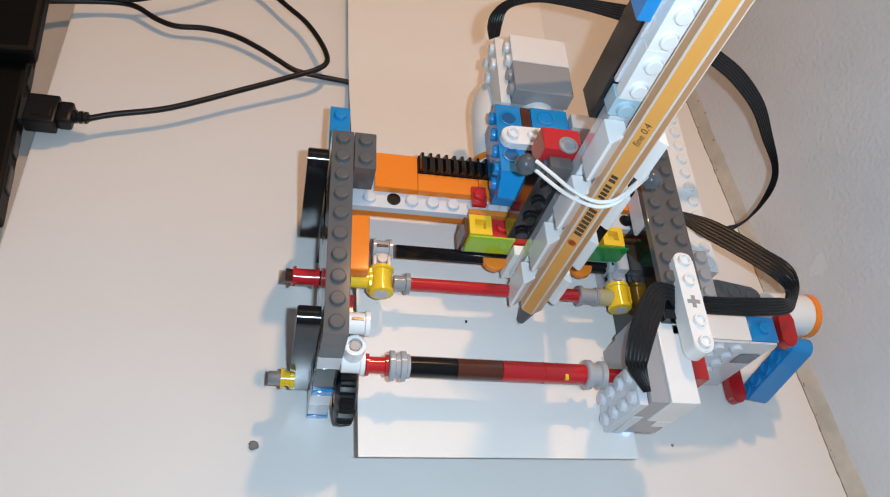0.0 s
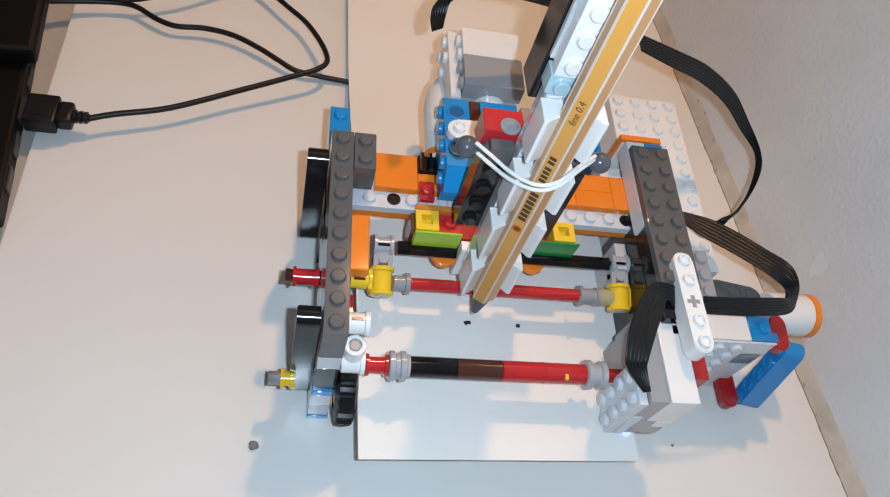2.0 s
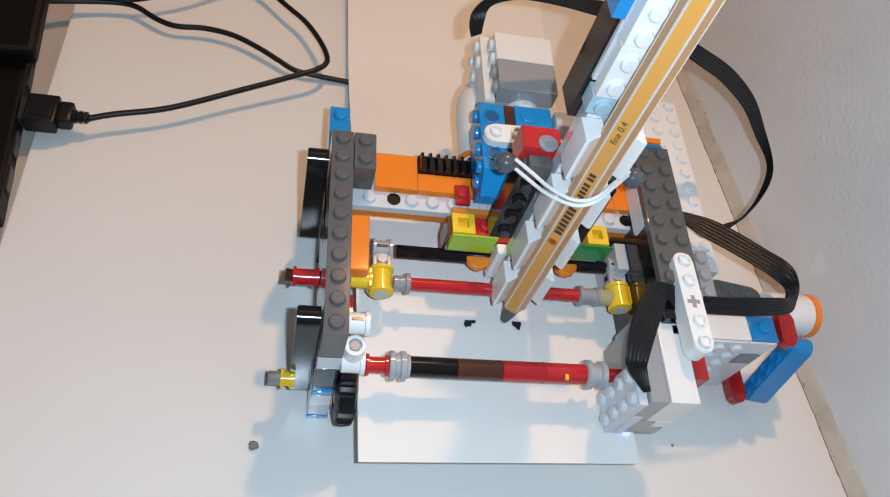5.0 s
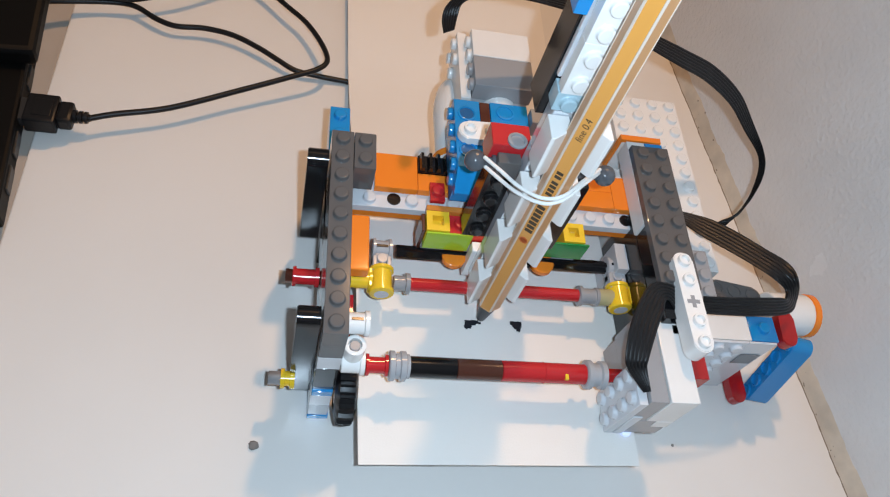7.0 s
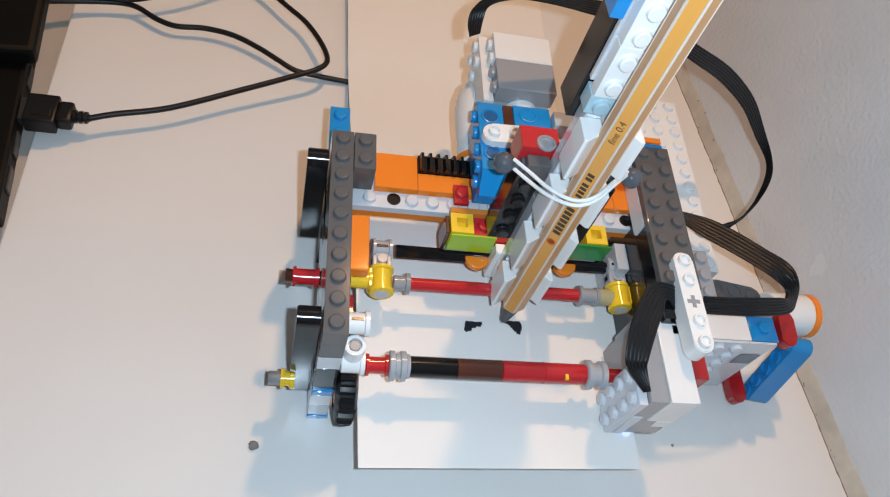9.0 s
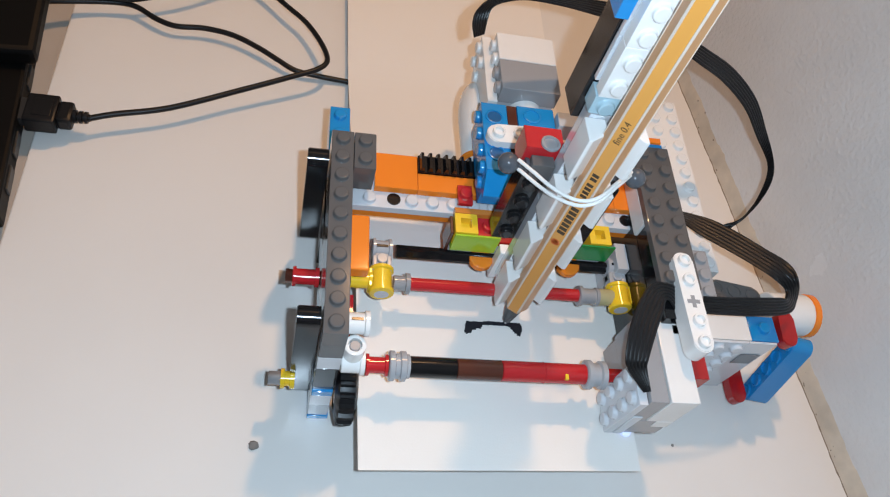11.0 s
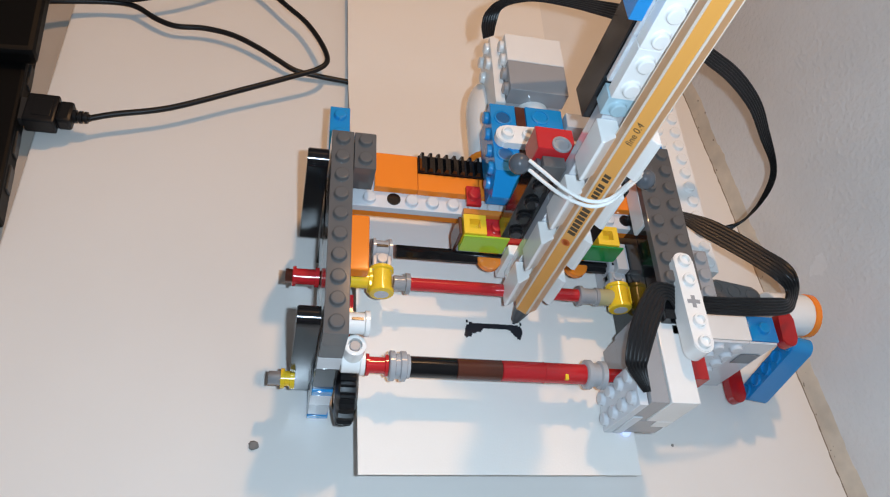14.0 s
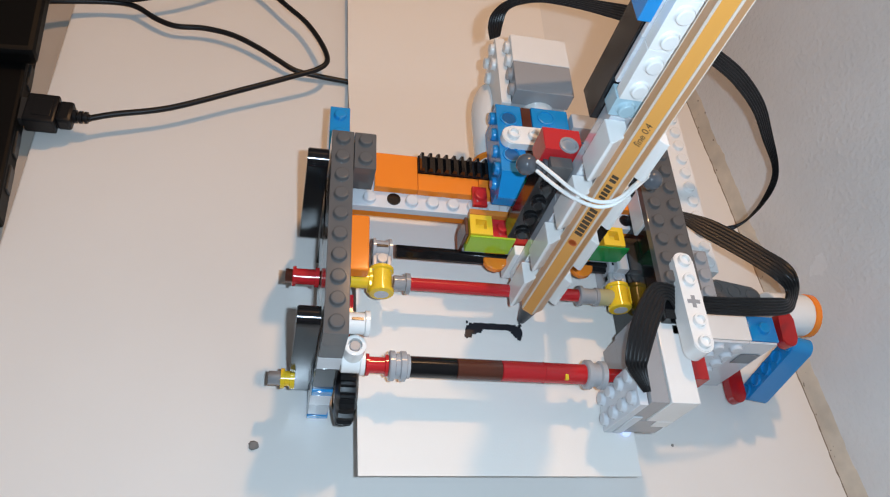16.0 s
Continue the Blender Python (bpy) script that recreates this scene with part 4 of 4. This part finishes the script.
FRONT_RIBBON = [((138.1, -6.3, 62), (135.6, -11.6, 62)), ((142.3, -7.7, 63), (138.5, -13.3, 63)), ((150.5, -11.4, 65), (143.5, -19.4, 65)), ((159.1, -17.8, 67), (151.8, -26.4, 67)), ((168.2, -26.1, 69), (159.8, -33.5, 69)), ((175.7, -32.5, 70), (166.5, -39.6, 70)), ((176.9, -40.5, 71), (173.5, -41.9, 66)), ((182.6, -43.1, 60), (171, -46.8, 68)), ((177.4, -49, 60), (167.3, -48.1, 70)), ((161, -53.2, 64), (156.8, -49.8, 72)), ((147.2, -54.8, 66), (144.8, -50.5, 72)), ((134.1, -56, 68), (133.1, -50.8, 72))]
SENSOR_RIBBON = [((125.0, -48.6, 71.0), (122.3, -57.2, 69.0)), ((118.4, -48.4, 75.0), (118.1, -54.7, 73.0)), ((110.1, -50.1, 77.5), (115.9, -55.1, 74.0)), ((103.4, -57.8, 78.0), (114.2, -59.1, 74.0)), ((99.0, -67.3, 76.0), (110.2, -66.9, 73.5)), ((97.5, -76.6, 72.0), (106.6, -76.2, 71.0)), ((99.3, -79.8, 69.0), (106.7, -78.9, 68.5)), ((105.1, -86.5, 66.0), (107.9, -86.0, 66.0))]
CORD_A = [(-105.0, 51.0, 10.0), (-95.8, 54.7, 10.0), (-73.3, 62.1, 9.8), (-44.7, 76.4, 10.6), (-19.2, 88.7, 12.4), (-8.5, 94.5, 13.0), (-4.2, 101.3, 13.0), (-7.7, 114.1, 11.5), (-15.8, 128.8, 10.0), (-26.5, 139.8, 9.5), (-37.6, 151.1, 9.0), (-53.4, 165.4, 9.0)]
CORD_B = [(15.2, 98.4, 1.6), (3.5, 99.2, 2), (-8, 99.4, 3), (-19.4, 100.4, 4), (-28.2, 104.9, 5), (-38.5, 111.2, 5.5), (-51.5, 117, 6), (-65.4, 119.1, 6), (-78.8, 118, 6), (-88.6, 121.2, 6), (-98.8, 127.1, 6.5), (-109.3, 127.5, 7), (-128.5, 121.9, 9), (-141.5, 115.6, 12)]
CORD_C = [(-140, 119.0, 14), (-127, 124.2, 11.5), (-113, 127.4, 10), (-101, 128.4, 9.5), (-89, 132.6, 10.5), (-74, 140.5, 12.5), (-52, 157.0, 14), (-28, 176.0, 14)]
STROKES = [(0, 53.9, 54.7, -53.1, -52.6), (0.25, 75.5, 76.2, -53.0, -52.5), (1.3, 74.7, 76.4, -52.7, -52.0), (1.6, 53.4, 56.2, -52.7, -52.0), (2.6, 73.8, 76.7, -52.0, -51.1), (3.2, 53.5, 56.5, -52.0, -51.3), (4, 73.2, 77.1, -51.1, -50.1), (5, 53.7, 58.2, -51.3, -50.6), (6, 72.3, 77.2, -50.2, -49.2), (7, 53.8, 60.3, -50.6, -49.8), (7.6, 71.5, 77.0, -49.3, -48.5), (8.5, 54.1, 60.8, -49.8, -49.1), (9, 70.1, 76.4, -48.6, -47.9), (10.3, 54.3, 61.3, -49.1, -48.3), (11, 61.2, 75.4, -48.9, -47.9), (12.2, 55.3, 75.5, -48.3, -47.5), (14.1, 57.2, 74.6, -47.4, -46.9), (13.6, 55.3, 56.6, -47.6, -47.0), (14.0, 54.2, 55.0, -46.8, -46.2), (12.9, 76.3, 77.1, -46.9, -46.1), (14.5, 75.6, 76.6, -47.7, -46.9)]


# ---- place everything ----
setting()
sheet = drawing_sheet()
plotter = thing("toy_plotter_frame", "toy brick plotter frame of grey towers joined by an orange rail", "toy plotter", (0, 0, 0))
frame_left(plotter)
tyre(plotter)
rail(plotter)
frame_right(plotter)
roller(plotter)
linkage = lift_linkage()
car = carriage()
carriage_motor(car)
holder = pen_holder()
band = elastic_band()
pen = fineliner()
colour_sensor()
lift_motor()
lever = crank()
control_box()
part("ribbon", mm(ribbon(bmesh.new(), [(Vector(a) - Vector(CAR), Vector(b) - Vector(CAR)) for a, b in TOP_RIBBON])), MATT, car, "black ribbed ribbon cable", smooth=True)
HANG = (164.0, -8.0, 49.0)
hanging = ribbon_part("ribbon_cable", "black ribbon cable hanging beside the wall", WALL_RIBBON, HANG)
ribbon_part("ribbon_cable", "black ribbon cable looping from the control box to the beam", FRONT_RIBBON, (150, -20, 50))
ribbon_part("ribbon_cable", "black ribbon cable bent down into the colour sensor", SENSOR_RIBBON, (115, -60, 60))
laptop()
lead, lead_at = usb_lead()
part("cord", tube(bmesh.new(), [p - lead_at for p in smooth_path(CORD_A, 8)], 1.35, 10), MATT, lead, smooth=True)
second = thing("power_lead", "thin black lead snaking across the desk", "cable", (0, 0, 0))
part("cord", tube(bmesh.new(), smooth_path(CORD_B, 8), 1.35, 10), MATT, second, smooth=True)
third = thing("power_lead", "thin black lead leaving over the desk", "cable", (0, 0, 0))
part("cord", tube(bmesh.new(), smooth_path(CORD_C, 8), 1.35, 10), MATT, third, smooth=True)


def crumb(x, y, r, seed):
    rnd = random.Random(seed)
    bm = bmesh.new()
    bmesh.ops.create_icosphere(bm, subdivisions=2, radius=r)
    for v in bm.verts:
        v.co *= 0.8 + 0.35 * rnd.random()
        v.co.z *= 0.55
    bmesh.ops.translate(bm, vec=(0, 0, r * 0.5), verts=bm.verts)
    ob = part("crumb", bm, CRUMB)
    ob.location = (x * MM, y * MM, 0)
    tagged(ob, "small grey crumb lying on the white desk", "crumb")


crumb(-23.1, -88.6, 2.0, 1)
crumb(150.5, -84.5, 0.7, 2)


# ---- what moves ----
SLIDE = [(0, 0), (0.9, 0), (1, 2), (1.1, 1), (1.2, 0), (1.3, -8), (1.4, -61), (1.5, -95), (1.6, -104), (1.7, -104), (1.8, -104), (1.9, -104),
         (2, -95), (2.1, -49), (2.2, -12), (2.3, -1), (2.4, 0), (2.5, 0), (2.6, -10), (2.7, -9), (2.8, -72), (2.9, -91), (3, -100), (3.1, -105),
         (3.2, -105), (3.3, -91), (3.4, -83), (3.5, -37), (3.6, -22), (3.7, 4), (3.8, 0), (3.9, 1), (4, -14), (4.1, -13), (4.2, -81), (4.7, -98),
         (5.2, -8), (5.7, -13), (6, -96), (6.3, -24), (6.4, -3), (6.5, 0), (6.6, -1), (6.7, 1), (6.8, -24), (6.9, -51), (7, -76), (7.1, -103),
         (7.2, -105), (7.3, -106), (7.4, -78), (7.5, -76), (7.6, -33), (7.7, -33), (7.8, -1), (7.9, -2), (8, -3), (8.1, -23), (8.2, -39), (8.3, -70),
         (8.4, -78), (8.5, -99), (8.6, -108), (8.7, -101), (8.8, -74), (8.9, -44), (9, -33), (9.1, -19), (9.2, -6), (9.7, -88), (10.2, -10),
         (10.8, -12), (11.3, -84), (11.4, -102), (11.5, -98), (11.6, -88), (11.7, -51), (11.8, -8), (11.9, -9), (12, -7), (12.1, -15), (12.2, -93),
         (12.3, -99), (12.4, -96), (12.5, -96), (12.6, -30), (12.7, -9), (12.8, -11), (12.9, -3), (13, 0), (13.1, -8), (13.2, -29), (13.3, -66),
         (13.4, -96), (13.5, -93), (13.6, -107), (13.7, -106), (13.8, -99), (13.9, -90), (14, -10), (14.1, -15), (14.2, -2), (14.3, -1), (14.4, 0),
         (14.5, 0), (14.6, -1), (14.7, -7), (14.8, -51), (14.9, -83), (15, -102), (15.1, -103), (15.2, -107), (15.3, -107), (15.4, -108),
         (15.5, -102), (15.6, -97), (15.7, -74), (15.8, -13), (15.9, -11), (16, 1)]
RAISED = [(0, 0), (0.2, 0), (0.3, 1), (0.9, 1), (1, 1), (1.1, 1), (1.2, 0), (1.3, 1), (1.4, 1), (1.5, 1), (1.6, 0), (1.7, 1), (1.8, 1), (1.9, 0),
          (2, 1), (2.1, 1), (2.2, 0), (2.3, 0), (2.4, 1), (2.5, 1), (2.6, 0), (2.7, 1), (2.8, 1), (2.9, 1), (3, 0), (3.1, 1), (3.2, 0.5), (3.3, 0),
          (3.4, 1), (3.5, 1), (3.6, 0), (3.7, 0), (3.8, 1), (3.9, 0), (4, 0), (4.1, 1), (4.2, 1), (4.6, 1), (4.8, 0), (5.2, 0), (5.3, 1), (5.8, 1),
          (5.9, 0), (6.1, 0), (6.2, 1), (6.3, 1), (6.4, 0), (6.5, 1), (6.6, 1), (6.7, 0), (6.8, 1), (6.9, 1), (7, 0), (7.1, 0), (7.2, 1), (7.3, 1),
          (7.4, 0), (7.5, 1), (7.6, 1), (7.7, 0), (7.8, 1), (7.9, 1), (8, 0), (8.1, 0.1), (8.2, 1), (8.3, 1), (8.4, 0), (8.5, 1), (8.6, 1), (8.7, 0),
          (8.8, 0), (8.9, 1), (9, 0), (9.1, 0), (9.2, 1), (9.8, 1), (9.9, 0), (10.3, 0), (10.4, 1), (10.7, 1), (10.8, 0), (11.3, 0), (11.4, 1),
          (11.5, 1), (11.6, 0), (11.7, 0), (11.8, 1), (11.9, 1), (12, 0), (12.1, 0), (12.2, 0), (12.3, 1), (12.4, 1), (12.5, 0), (12.6, 0),
          (12.7, 0), (12.8, 1), (12.9, 1), (13, 1), (13.1, 1), (13.2, 0), (13.3, 0), (13.4, 1), (13.5, 1), (13.6, 0), (13.7, 1), (13.8, 0),
          (13.9, 0), (14, 0), (14.1, 1), (14.2, 0), (14.3, 0), (14.4, 1), (14.5, 0), (14.6, 1), (14.7, 1), (14.8, 0), (14.9, 0), (15, 1), (15.1, 0),
          (15.2, 1), (15.3, 1), (15.4, 0), (15.5, 1), (15.6, 0), (15.7, 0), (15.8, 0), (15.9, 1), (16, 0)]
FEED = [(0.0, 805), (1.0, 808.5), (3.0, 810), (4.0, 812), (6.5, 818), (7.0, 819), (8.0, 821), (9.0, 825), (11.5, 830), (12.5, 833), (13.5, 836), (14.5, 837.5), (16.0, 839)]


def at_time(rows, t):
    for (a, p), (b, q) in zip(rows, rows[1:]):
        if a <= t <= b:
            return p + (q - p) * (t - a) / (b - a)
    return rows[-1][1]


def motions():
    times = sorted({t for t, _ in SLIDE} | {t for t, _ in RAISED})
    slide = lambda t: at_time(SLIDE, t) * 0.2140
    lift = lambda t: at_time(RAISED, t)
    walk(car, [(t, pose((CAR[0] + slide(t)) * MM, CAR[1] * MM, CAR[2] * MM)) for t in times])
    for ob in (holder, band, pen):
        rows = []
        for t in times:
            p = (TIP + Vector((slide(t) * 1.01, 0, 0)) + W * 6.0 * lift(t)) * MM
            rows.append((t, pose(p.x, p.y, p.z, -0.028 * slide(t), 0.02 * slide(t))))
        walk(ob, rows)
    walk(linkage, [(t, pose(0, -39.5 * MM, 45 * MM, 17 * lift(t))) for t in times])
    walk(lever, [(t, pose((188.8 - 4.6 * lift(t)) * MM, (-59.5 - 2.2 * lift(t)) * MM, 24 * MM)) for t in times])
    walk(hanging, [(t, Matrix.Translation([(c + d * slide(t)) * MM for c, d in zip(HANG, (0.09, -0.12, -0.05))]) @ Matrix.Rotation(radians(0.53 * slide(t)), 4, AHEAD)) for t in times])
    feed = lambda t: -(at_time(FEED, t) - 805) * 0.191
    walk(sheet, [(t, pose(0, feed(t) * MM, 30 * MM)) for t, _ in FEED])
    # each band of ink comes up through the card when the pen has drawn it
    end = feed(16.0)
    for k, (t, x0, x1, y0, y1) in enumerate(STROKES):
        ob = stroke(sheet, x0, x1, y0 - 0.2 - end, y1 + 0.2 - end, k)
        top = 0.00002 + 0.000004 * k
        if t <= 0:
            walk(ob, [(0.0, pose(0, 0, top)), (16.0, pose(0, 0, top))])
        else:
            walk(ob, [(0.0, pose(0, 0, -0.0006)), (t - 0.15, pose(0, 0, -0.0006)), (t, pose(0, 0, top)), (16.0, pose(0, 0, top))])


motions()
